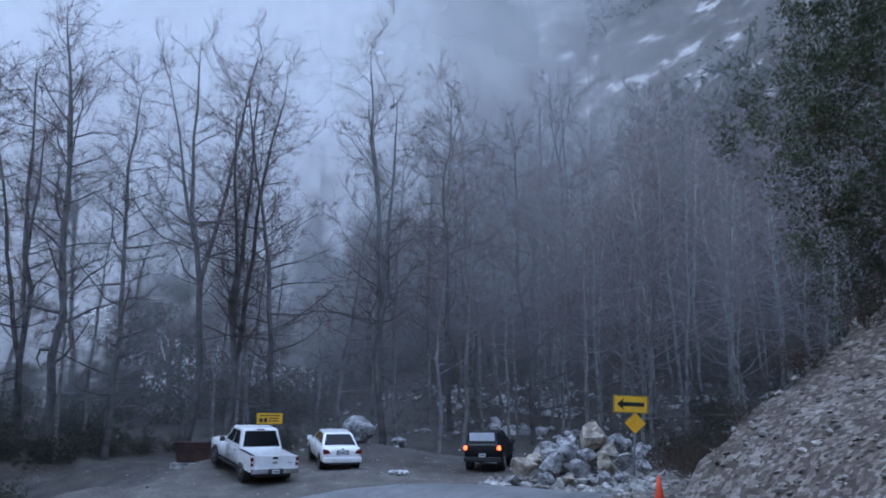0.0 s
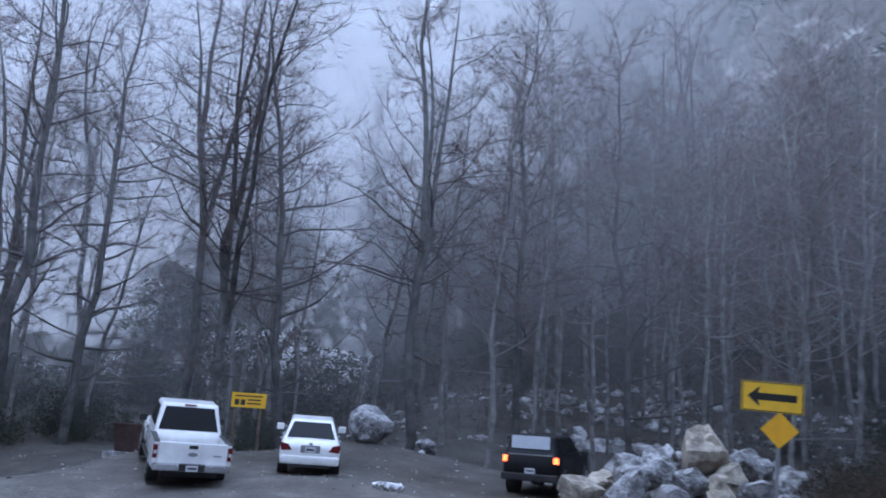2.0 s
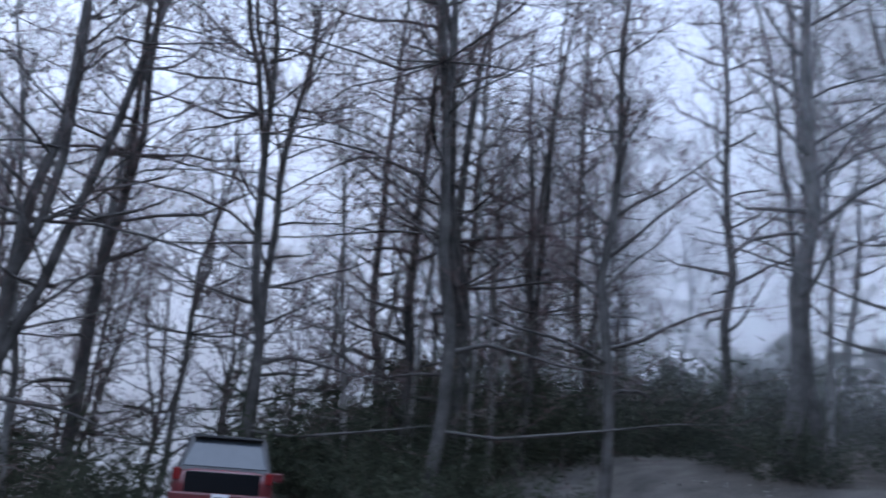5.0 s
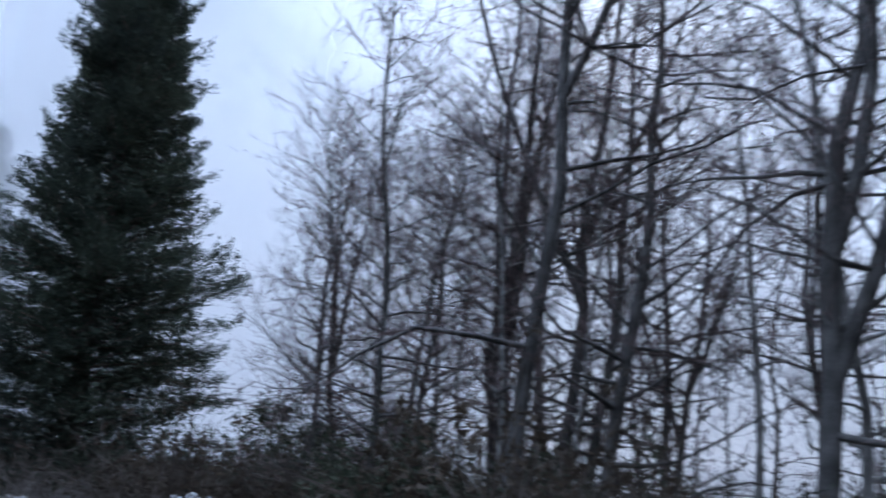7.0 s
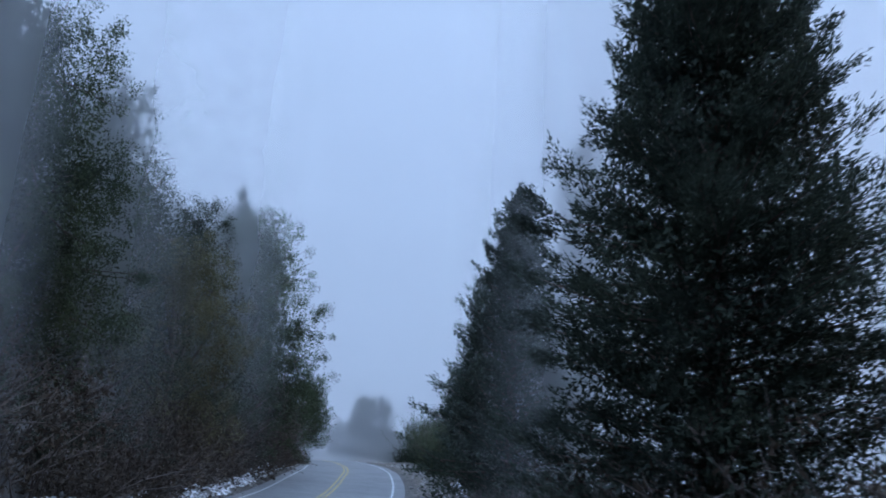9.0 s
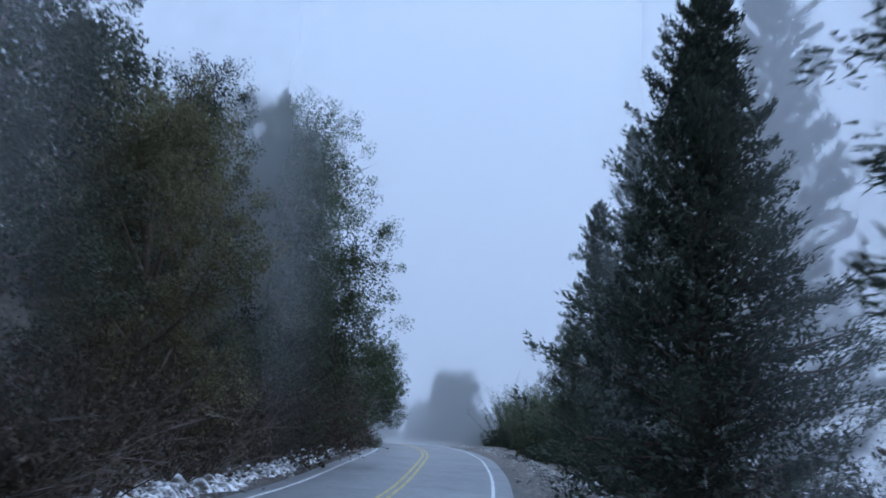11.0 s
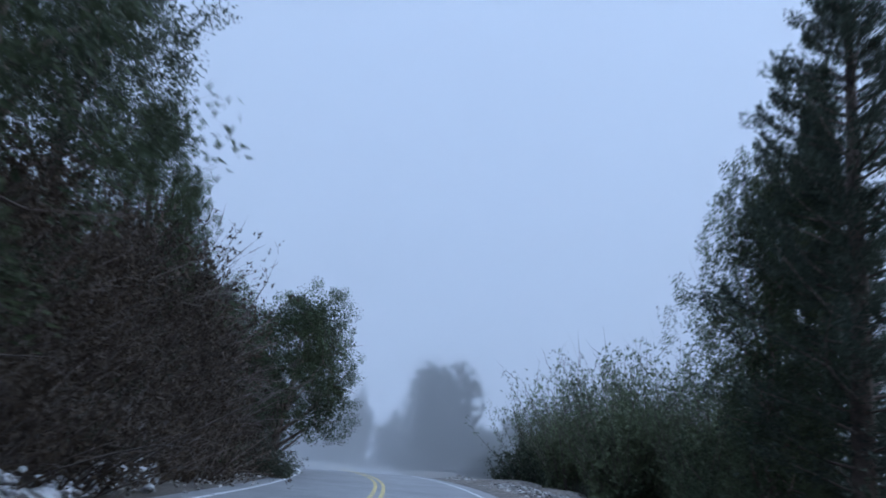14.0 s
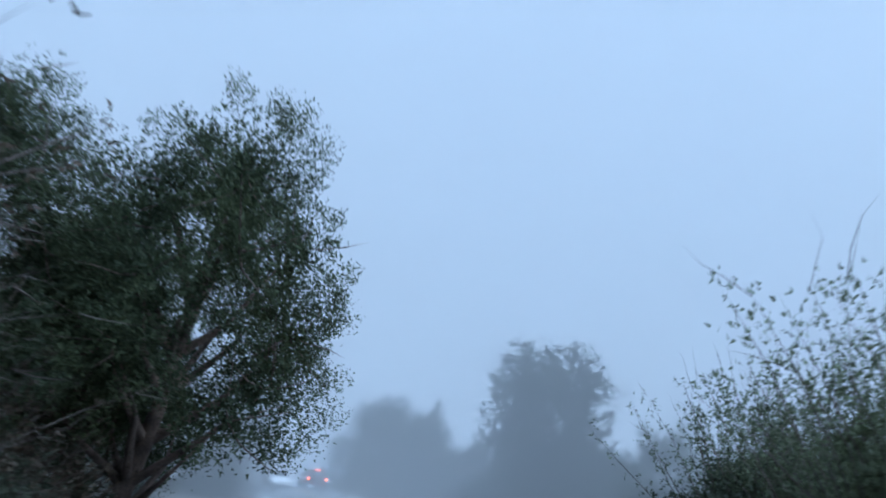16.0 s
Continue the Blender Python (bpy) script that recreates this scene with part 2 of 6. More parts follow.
def mist_material(name, amount, scale, low, high, height, z0=0.0, ends=(0.0, 0.12, 0.88, 1.0), top=0.7, tone=0.93):
    """Thin drifting cloud: scatters the sky's light; thinner below z0 + height and towards its ends and top."""
    m = bpy.data.materials.new(name)
    m.use_nodes = True
    n, l = m.node_tree.nodes, m.node_tree.links
    n.clear()
    out, mix = n.new("ShaderNodeOutputMaterial"), n.new("ShaderNodeMixShader")
    clear, white, milk, both = n.new("ShaderNodeBsdfTransparent"), n.new("ShaderNodeBsdfDiffuse"), n.new("ShaderNodeBsdfTranslucent"), n.new("ShaderNodeAddShader")
    up = n.new("ShaderNodeCombineXYZ")
    up.inputs[2].default_value = 1.0
    for s in (white, milk):
        s.inputs["Color"].default_value = (tone, tone * 1.01, tone * 1.03, 1)
        l.new(up.outputs[0], s.inputs["Normal"])
    l.new(white.outputs[0], both.inputs[0])
    l.new(milk.outputs[0], both.inputs[1])
    tc, sep, gen = n.new("ShaderNodeTexCoord"), n.new("ShaderNodeSeparateXYZ"), n.new("ShaderNodeSeparateXYZ")
    l.new(tc.outputs["Object"], sep.inputs[0])
    l.new(tc.outputs["Generated"], gen.inputs[0])
    a = noise_node(n, l, scale, 5, rough=0.55)

    def fade(value, lo, hi, to0=0.0, to1=1.0, smooth=True):
        r = n.new("ShaderNodeMapRange")
        if smooth:
            r.interpolation_type = "SMOOTHSTEP"
        r.inputs[1].default_value, r.inputs[2].default_value, r.inputs[3].default_value, r.inputs[4].default_value = lo, hi, to0, to1
        l.new(value, r.inputs[0])
        return r.outputs[0]

    fac = None
    for f in (fade(a.outputs["Fac"], low, high), fade(sep.outputs["Z"], z0, z0 + height), fade(gen.outputs["X"], ends[0], ends[1]),
              fade(gen.outputs["X"], ends[2], ends[3], 1.0, 0.0), fade(gen.outputs["Z"], top, 1.0, amount, 0.0)):
        if fac is None:
            fac = f
        else:
            p = n.new("ShaderNodeMath")
            p.operation = "MULTIPLY"
            l.new(fac, p.inputs[0])
            l.new(f, p.inputs[1])
            fac = p.outputs[0]
    l.new(fac, mix.inputs[0])
    l.new(clear.outputs[0], mix.inputs[1])
    l.new(both.outputs[0], mix.inputs[2])
    l.new(mix.outputs[0], out.inputs[0])
    return m


GROUND, ASPHALT = ground_material(), asphalt_material()
LINE_WHITE, LINE_YELLOW = line_material("worn_white_line", (0.62, 0.63, 0.64)), line_material("worn_yellow_line", (0.46, 0.36, 0.14))


# ---- mesh tools ----
class Geo:
    """Collects vertices and faces of one mesh."""

    def __init__(self):
        self.v, self.f, self.n = [], [], 0

    def add(self, verts, faces):
        self.v.append(np.asarray(verts, float).reshape(-1, 3))
        self.f.extend([tuple(i + self.n for i in f) for f in faces])
        self.n += len(self.v[-1])
        return self

    def tris(self, t):
        """Loose triangles, an array of n x 3 points."""
        t = np.asarray(t, float)
        k = len(t) * 3
        self.v.append(t.reshape(-1, 3))
        self.f.extend(map(tuple, (np.arange(k).reshape(-1, 3) + self.n).tolist()))
        self.n += k
        return self

    def tube(self, pts, radii, sides=5, tip=True):
        pts = np.asarray(pts, float)
        k = len(pts)
        tan = np.gradient(pts, axis=0)
        tan /= np.linalg.norm(tan, axis=1)[:, None] + 1e-9
        ref = np.array((1.0, 0, 0)) if abs(tan[0][2]) > 0.8 else np.array((0, 0, 1.0))
        u = np.cross(tan, ref)
        u /= np.linalg.norm(u, axis=1)[:, None] + 1e-9
        w = np.cross(tan, u)
        a = np.arange(sides) * 2 * np.pi / sides
        ring = u[:, None] * np.cos(a)[None, :, None] + w[:, None] * np.sin(a)[None, :, None]
        v = pts[:, None] + ring * np.asarray(radii, float)[:, None, None]
        last = k - 1 if tip else k
        verts = v[:last].reshape(-1, 3)
        faces = []
        for i in range(last - 1):
            for j in range(sides):
                j2 = (j + 1) % sides
                faces.append((i * sides + j, i * sides + j2, (i + 1) * sides + j2, (i + 1) * sides + j))
        if tip:
            verts = np.vstack([verts, pts[-1]])
            b, e = (last - 1) * sides, last * sides
            faces.extend((b + j, b + (j + 1) % sides, e) for j in range(sides))
        return self.add(verts, faces)

    def box(self, lo, hi, bevel=0.0):
        bm = bmesh.new()
        bmesh.ops.create_cube(bm, size=1)
        lo, hi = np.array(lo, float), np.array(hi, float)
        for v in bm.verts:
            v.co = Vector(lo + (np.array(v.co) + 0.5) * (hi - lo))
        if bevel:
            bmesh.ops.bevel(bm, geom=bm.edges[:], offset=bevel, segments=2, affect="EDGES", profile=0.6)
        return self.bm(bm)

    def bm(self, bm):
        bm.verts.index_update()
        self.add([v.co[:] for v in bm.verts], [[v.index for v in f.verts] for f in bm.faces])
        bm.free()
        return self

    def loft(self, sections, caps=True):
        """sections: rings of equally many points."""
        s = np.asarray(sections, float)
        k, m = s.shape[:2]
        faces = [(i * m + j, i * m + (j + 1) % m, (i + 1) * m + (j + 1) % m, (i + 1) * m + j) for i in range(k - 1) for j in range(m)]
        if caps:
            faces += [tuple(range(m))[::-1], tuple((k - 1) * m + j for j in range(m))]
        return self.add(s.reshape(-1, 3), faces)

    def moved(self, m):
        r, t = np.array(m.to_3x3()), np.array(m.translation)
        self.v = [v @ r.T + t for v in self.v]
        return self

    def mesh(self, name, mat, smooth=False):
        me = bpy.data.meshes.new(name)
        me.from_pydata(np.vstack(self.v).tolist(), [], self.f)
        me.materials.append(mat)
        if smooth:
            me.polygons.foreach_set("use_smooth", [True] * len(me.polygons))
        me.update()
        return me


def part(name, geo, mat, parent=None, label="", smooth=False):
    me = geo if isinstance(geo, bpy.types.Mesh) else geo.mesh(name, mat, smooth)
    ob = new(name, me)
    if parent is not None:
        ob.parent = parent
    if label:
        ob["label"] = label
    return ob


def empty(name, m=None):
    ob = new(name)
    ob.empty_display_size = 0.3
    if m is not None:
        ob.matrix_basis = m
    return ob


def smoothstep(a, b, x):
    t = np.clip((x - a) / (b - a), 0, 1)
    return t * t * (3 - 2 * t)


# ---- road line and lie of the land ----
EYE = 1.5
stops = np.array([r[1:4] for r in PATH])
# the hairpin's unseen arcs, and the road before and after the drive
before = np.array([(4.5, -70, 4.2), (2.5, -50, 3.0), (-0.5, -30, 1.9), (-1.6, -14, 1.0), (-1.1, -5, 0.33)])
arc = np.array([(1.35, 21.2, -1.28), (-0.2, 23.3, -1.37), (-2.5, 25.3, -1.48)])
gap = np.array([(-22.1, 5.6, -3.85), (-23.1, 1.2, -4.2), (-24.1, -3.4, -4.55), (-25.2, -8.2, -4.85)])
after = np.array([(-39.6, -62, -6.25), (-41.0, -74, -6.6), (-40.9, -88, -7.0), (-39.6, -104, -7.5), (-38.0, -122, -8.1), (-34.5, -142, -8.7), (-28, -165, -9.4), (-18, -190, -10.2)])
spine = np.vstack([before, stops[:7], arc, stops[7:17], gap, stops[17:], after])


def resample(p, step):
    """A smooth line through the points (Catmull-Rom), at even steps."""
    q = np.vstack([2 * p[0] - p[1], p, 2 * p[-1] - p[-2]])
    u = np.linspace(0, 1, 12, endpoint=False)[:, None]
    out = []
    for i in range(1, len(q) - 2):
        a, b, c, d = q[i - 1 : i + 3]
        out.append(0.5 * (2 * b + (c - a) * u + (2 * a - 5 * b + 4 * c - d) * u**2 + (3 * b - a - 3 * c + d) * u**3))
    line = np.vstack(out + [p[-1:]])
    s = np.concatenate([[0], np.cumsum(np.linalg.norm(np.diff(line[:, :2], axis=0), axis=1))])
    t = np.arange(0, s[-1], step)
    return np.stack([np.interp(t, s, line[:, k]) for k in range(3)], 1)


def smoothed(a, k):
    pad = np.vstack([np.repeat(a[:1], k, 0), a, np.repeat(a[-1:], k, 0)])
    return np.stack([np.convolve(pad[:, j], np.ones(2 * k + 1) / (2 * k + 1), "valid") for j in range(a.shape[1])], 1)


LANE = resample(spine, 1.0)
LANE = smoothed(LANE, 3)
LANE[:, 2] = smoothed(LANE[:, 2:3], 4)[:, 0] - EYE
tang = np.gradient(LANE[:, :2], axis=0)
tang /= np.linalg.norm(tang, axis=1)[:, None]
RIGHT = np.stack([tang[:, 1], -tang[:, 0]], 1)
ARC = np.arange(len(LANE), dtype=float)
S_START, S_BEND, S_OUT = [int(np.argmin(((LANE[:, :2] - p) ** 2).sum(1))) for p in ((0, 0), (-5.6, 26.5), (-19.2, 16.9))]
S_GAP = int(np.argmin(((LANE[:, :2] - (-24, -3)) ** 2).sum(1)))
S_END = int(np.argmin(((LANE[:, :2] - (-37.5, -51.4)) ** 2).sum(1)))


def land(x, y, rough=True):
    """Height of the ground, the nearest road node and the signed way right of the driven line."""
    x, y = np.atleast_1d(np.asarray(x, float)), np.atleast_1d(np.asarray(y, float))
    z, near, side = np.empty_like(x), np.empty(len(x), int), np.empty_like(x)
    for a in range(0, len(x), 4000):
        b = slice(a, a + 4000)
        dx, dy = x[b, None] - LANE[None, :, 0], y[b, None] - LANE[None, :, 1]
        d2 = dx * dx + dy * dy
        i = d2.argmin(1)
        r = np.arange(len(i))
        w = 1.0 / (d2 + 4.0) ** 2.2
        zi = (w * LANE[None, :, 2]).sum(1) / w.sum(1)
        lat = dx[r, i] * RIGHT[i, 0] + dy[r, i] * RIGHT[i, 1]
        lat = np.sign(lat) * np.sqrt(d2[r, i])
        near[b], side[b] = i, lat
        k = smoothstep(4.0, 9.0, np.abs(lat + 1.7))
        z[b] = LANE[i, 2] * (1 - k) + zi * k
    xs, ys = x, y
    # cut bank on the right of the first stretch, fading out past the arrow sign
    bank = np.clip(side - 3.6, 0, None)
    leg = (near < S_BEND - 9) & (side > 0)
    z = z + np.where(leg, np.minimum(bank * 0.63, 14 + bank * 0.25) * smoothstep(0.0, 2.5, bank) * smoothstep(37, 27, ys - 0.35 * xs), 0)
    # turnout outside the bend: a low mound, then the stream bed and the rising mountain
    out = (ys > 27) & (side > 0) & (near < S_OUT - 4)
    z = z + np.where(out, 0.75 * smoothstep(3.0, 12.0, side) * smoothstep(-13, -6, xs), 0)
    level = -2.46 + 0.38 * np.exp(-(((xs + 4.3) / 3.2) ** 2)) * smoothstep(34, 36, ys) + 0.12 * smoothstep(36, 40, ys)
    k = np.where(out, smoothstep(4.5, 8.0, side) * smoothstep(-17, -11, xs) * smoothstep(9, 5, xs), 0)
    z = z * (1 - k) + level * k
    north = smoothstep(38, 46, ys)
    z = z * (1 - north) + (-2.2) * north
    z = z + (0.12 + 0.27 * smoothstep(-12, 3, xs)) * np.clip(ys - 47, 0, 40) + 0.95 * np.clip(0.42 * xs + 0.91 * ys - 98, 0, None) * smoothstep(45, 80, ys)
    z = z + 0.5 * np.clip(xs - 24, 0, 300) * smoothstep(20, 45, ys)
    # second stretch: bank on the left, valley on the right
    leg2 = near > S_OUT - 6
    cut = np.clip(-side - 7.0, 0, None)
    steep = smoothstep(-68, -62, ys) * smoothstep(-42, -48, ys)
    z = z + np.where(leg2 & (side < 0), np.minimum(cut * (0.75 + 0.9 * steep), 4.0 + 1.5 * steep) * smoothstep(0, 1.5, cut) * smoothstep(-76, -66, ys), 0)
    lip = (near > S_BEND + 5) & (near < S_OUT + 2)
    z = z + np.where(lip & (side > 0), 0.7 * smoothstep(3.2, 5.0, side) * smoothstep(9.0, 6.5, side), 0)
    drop = np.clip(side - 6.5, 0, None)
    z = z - np.where(leg2 & (side > 0) & (ys < 45), np.minimum(drop * 0.30, 26), 0)
    west = np.clip(-30 - xs, 0, None) * smoothstep(20, 32, ys)
    z = z - np.minimum(west * 0.12, 1.2) * smoothstep(75, 45, ys) + 0.10 * np.clip(-46 - xs, 0, 60) * smoothstep(2, 14, ys)
    z = z + 0.17 * np.exp(-(((xs - 2.3) / 2.2) ** 2) - ((ys - 40) / 3.0) ** 2)
    # mound of dirt behind the parked cars
    # stony toe of the cut bank behind the rock pile
    z = z + 1.25 * np.exp(-(((xs - 12.6) / 3.0) ** 2) - ((ys - 33.2) / 3.0) ** 2)
    z = z + 0.55 * np.exp(-(((xs + 9.8) / 2.4) ** 2) - ((ys - 39.4) / 2.4) ** 2)
    z = z + 0.85 * np.exp(-(((xs + 4.3) / 4.5) ** 2) - ((ys - 43.2) / 3.2) ** 2)
    if rough:
        off = smoothstep(2.8, 6.0, np.abs(side + 1.7) - 1.5)
        bumps = np.array([noise.noise((a * 0.22, b * 0.22, 0.3)) * 0.22 + noise.noise((a * 0.05, b * 0.05, 4.0)) * 0.5 + noise.noise((a * 0.9, b * 0.9, 7.0)) * 0.05 for a, b in zip(xs, ys)])
        z = z + bumps * off * np.where(out & (ys < 42), 0.5, 1.0)
    z = np.where(np.abs(side + 1.7) < 4.6, np.minimum(z, LANE[near, 2] - 0.05), z)
    return z, near, side


def ground_z(x, y):
    return float(land(x, y)[0][0])


def build_ground():
    # fine near the road, coarser to the horizon
    def axis(lo, hi, step, far):
        mid = np.arange(lo, hi + step, step)
        g, d, right = step, hi, []
        while d < far:
            g *= 1.16
            d += g
            right.append(d)
        g, d, left = step, lo, []
        while d > -far:
            g *= 1.16
            d -= g
            left.append(d)
        return np.concatenate([left[::-1], mid, right])

    ax, ay = axis(-62, 34, 0.8, 1600), axis(-110, 74, 0.8, 1600)
    gx, gy = np.meshgrid(ax, ay)
    z = land(gx.ravel(), gy.ravel())[0]
    ny, nx = gx.shape
    v = np.stack([gx.ravel(), gy.ravel(), z], 1)
    f = [(j * nx + i, j * nx + i + 1, (j + 1) * nx + i + 1, (j + 1) * nx + i) for j in range(ny - 1) for i in range(nx - 1)]
    ob = part("ground", Geo().add(v, f), GROUND, smooth=True)
    z, near, side = land(gx.ravel(), gy.ravel(), False)
    x, y = gx.ravel(), gy.ravel()
    scree = np.where((near < S_BEND - 6) & (side > 2.4), smoothstep(2.4, 3.6, side) * smoothstep(20, 12, side), 0) * smoothstep(40, 34, y)
    scree = np.maximum(scree, 0.8 * np.where(near > S_GAP - 6, smoothstep(2.4, 3.0, side) * smoothstep(7.0, 5.5, side), 0))
    dirt = np.where((y > 26) & (side > 1.5) & (near < S_OUT), smoothstep(46, 42, y) * smoothstep(14, 10, side), 0)
    snow = smoothstep(54, 60, y) * (0.15 + 0.85 * smoothstep(-5, 20, x))
    for key, vals in (("scree", scree), ("dirt", dirt), ("snow", snow)):
        ob.data.attributes.new(key, "FLOAT", "POINT").data.foreach_set("value", vals)
    tagged(ob, "dark stony mountain ground with dirt and leaf litter", "ground", kind="structure")


def strip(name, left, right, mat, lift, a, b, label, parent=None, dash=None):
    """A band along the road between two ways right of the driven line."""
    g = Geo()
    idx = np.arange(a, b)
    cols = np.linspace(left, right, 2 if right - left < 1 else 6)
    v = np.array([[*(LANE[i, :2] + RIGHT[i] * c), LANE[i, 2] + lift] for i in idx for c in cols])
    m = len(cols)
    f = [(i * m + j, i * m + j + 1, (i + 1) * m + j + 1, (i + 1) * m + j) for i in range(len(idx) - 1) for j in range(m - 1)]
    g.add(v, f)
    return tagged(part(name, g, mat, parent, label if parent else ""), "" if parent else label, "" if parent else "road", kind="" if parent else "structure")


build_ground()
road = strip("road", -5.7, 2.3, ASPHALT, 0.0, 0, len(LANE), "worn grey asphalt mountain road with faded lines")
strip("edge_line", 1.55, 1.67, LINE_WHITE, 0.006, 0, len(LANE), "worn white edge line", road)
strip("edge_line", -5.12, -5.0, LINE_WHITE, 0.006, 0, len(LANE), "worn white edge line", road)
strip("centre_line", -1.95, -1.83, LINE_YELLOW, 0.006, 0, len(LANE), "worn yellow line", road)
strip("centre_line", -1.67, -1.55, LINE_YELLOW, 0.006, 0, len(LANE), "worn yellow line", road)

# the pavement widens to an apron on the outside of the bend
S_APRON = int(np.argmin(((LANE[:, :2] - (-0.8, 23.8)) ** 2).sum(1)))
rows = np.arange(S_APRON - 7, S_APRON + 17)
apron = []
for i in rows:
    reach = 2.2 + 6.0 * math.exp(-(((i - S_APRON - 1) / 7.0) ** 2)) * min(1.0, (i - S_APRON + 7) / 3)
    for u in np.linspace(0, 1, 12):
        apron.append(LANE[i, :2] + RIGHT[i] * (2.2 + (reach - 2.2) * u))
apron = np.array(apron)
az = land(apron[:, 0], apron[:, 1])[0] + 0.07
az[::12] = LANE[rows, 2] - 0.004
part("apron", Geo().add(np.column_stack([apron, az]), [(i * 12 + j, i * 12 + j + 1, (i + 1) * 12 + j + 1, (i + 1) * 12 + j) for i in range(len(rows) - 1) for j in range(11)]), ASPHALT, road)


# ---- trees ----
def unit(v):
    return v / (np.linalg.norm(v) + 1e-9)


def bent(rng, p, d, length, k, up=0.0, wander=0.12):
    """A crooked line from p along d, turning upwards by up."""
    pts = [np.array(p, float)]
    d = unit(np.array(d, float))
    for _ in range(k):
        d = unit(d + rng.normal(0, wander, 3) + np.array((0, 0, up)))
        pts.append(pts[-1] + d * length / k)
    return np.array(pts)


def ribbon(g, pts, width, rng):
    """A thin flat sliver along a line, pointed at its end."""
    k = len(pts)
    o = unit(np.cross(pts[-1] - pts[0], rng.normal(0, 1, 3))) * width
    w = np.linspace(1, 0.45, k - 1)[:, None]
    v = np.vstack([pts[:-1] - o * w, pts[:-1] + o * w, pts[-1:]])
    m = k - 1
    g.add(v, [(i, m + i, m + i + 1, i + 1) for i in range(m - 1)] + [(m - 1, 2 * m - 1, 2 * m)])


def units(v):
    return v / (np.linalg.norm(v, axis=-1, keepdims=True) + 1e-9)


def blades(g, rng, base, way, length, half):
    """Pointed leaf blades: arrays of foot, direction, length and half width."""
    o = units(np.cross(way, rng.normal(0, 1, way.shape))) * np.reshape(half, (-1, 1))
    g.tris(np.stack([base - o, base + o, base + way * np.reshape(length, (-1, 1))], 1))


def alder(seed, height, girth, lean=(0, 0), fork=0.0, limbs=46, first=0.25, reach=0.22, subs=14, twig=12, leaves=0.0, forks=1, bark=None):
    """Bare alder: grey stem, limbs that curve up, a haze of fine twigs with catkins. Returns the two meshes."""
    rng = np.random.default_rng(seed)
    wood, twigs = Geo(), Geo()
    k = 12
    h = np.linspace(-0.06, 1, k + 1)
    up = np.clip(h, 0, 1)
    sway = np.cumsum(rng.normal(0, 0.19, (k + 1, 2)), 0) * height / 24
    stem = np.stack([lean[0] * up**1.2 * height + sway[:, 0], lean[1] * up**1.2 * height + sway[:, 1], h * height], 1)
    stem[:, :2] -= stem[1, :2]
    rad = girth * (1.02 - up) ** 0.8 + 0.012
    rad[0] *= 1.35
    stems = [(stem, rad, 0.0)]
    wood.tube(stem, rad, 8)
    for f in range(forks if fork else 0):
        i = int(fork * k) + f
        a = rng.uniform(0, 6.28)
        d = unit(np.array((math.cos(a) * 0.40, math.sin(a) * 0.40, 1.0)))
        alt = bent(rng, stem[i], d, (height - stem[i, 2]) * rng.uniform(0.8, 0.98), 8, 0.07, 0.08)
        ar = rad[i] * 0.8 * (1.02 - np.linspace(0, 1, 9)) ** 0.8 + 0.012
        wood.tube(alt, ar, 7)
        stems.append((alt, ar, fork + f / k))
    lines = []
    for n in range(limbs):
        st, sr, foot = stems[n % len(stems)]
        u = first + (0.985 - first) * ((n + rng.uniform(0, 1)) / limbs) ** 0.8
        if foot:
            u = max(0.12, (u - foot) / (1 - foot))
        x = u * (len(st) - 1)
        i = min(int(x), len(st) - 2)
        p = st[i] + (st[i + 1] - st[i]) * (x - i)
        r0 = (sr[i] + (sr[i + 1] - sr[i]) * (x - i)) * rng.uniform(0.3, 0.52)
        a = n * 2.4 + rng.normal(0, 0.5)
        tilt = rng.uniform(-0.15, 0.45) + 0.65 * u
        length = height * reach * (1.10 - 0.66 * u) * rng.uniform(0.5, 1.25)
        line = bent(rng, p, (math.cos(a), math.sin(a), tilt), length, 5, rng.uniform(-0.04, 0.14), 0.2)
        wood.tube(line, np.linspace(max(r0, 0.024), 0.009, 6), 4)
        for s in range(max(4, int(subs * (0.45 + 0.55 * length / (height * reach))))):
            y = rng.uniform(0.12, 1.0) * 5
            j = min(int(y), 4)
            q = line[j] + (line[j + 1] - line[j]) * (y - j)
            d = unit(line[j + 1] - line[j]) * 0.8 + rng.normal(0, 0.55, 3) + (0, 0, 0.1)
            lines.append(bent(rng, q, d, rng.uniform(0.5, 1.1) + length * rng.uniform(0.08, 0.28), 3, 0.05, 0.22))
    subs_ = np.array(lines)
    for ln in subs_:
        ribbon(twigs, ln, 0.0105, rng)
    n = len(subs_) * twig
    own = np.repeat(np.arange(len(subs_)), twig)
    z = rng.integers(0, 3, n)
    b = subs_[own, z] + (subs_[own, z + 1] - subs_[own, z]) * rng.random((n, 1))
    way = units(units(subs_[own, 3] - subs_[own, 0]) * 0.9 + rng.normal(0, 0.5, (n, 3)) + (0, 0, 0.12))
    length = rng.uniform(0.25, 0.85, n)
    blades(twigs, rng, b, way, length, rng.uniform(0.006, 0.0105, n))
    # catkins, old cones and the few dead leaves that still hang on
    some = rng.random(n) < 0.10 + leaves
    c = (b + way * length[:, None])[some]
    blades(twigs, rng, c, units(rng.normal(0, 1, c.shape) - (0, 0, 0.6)), rng.uniform(0.05, 0.10, len(c)), rng.uniform(0.012, 0.024, len(c)))
    return wood.mesh("trunk", bark or BARK, True), twigs.mesh("crown", TWIG if bark else TWIG_BACKLIT)


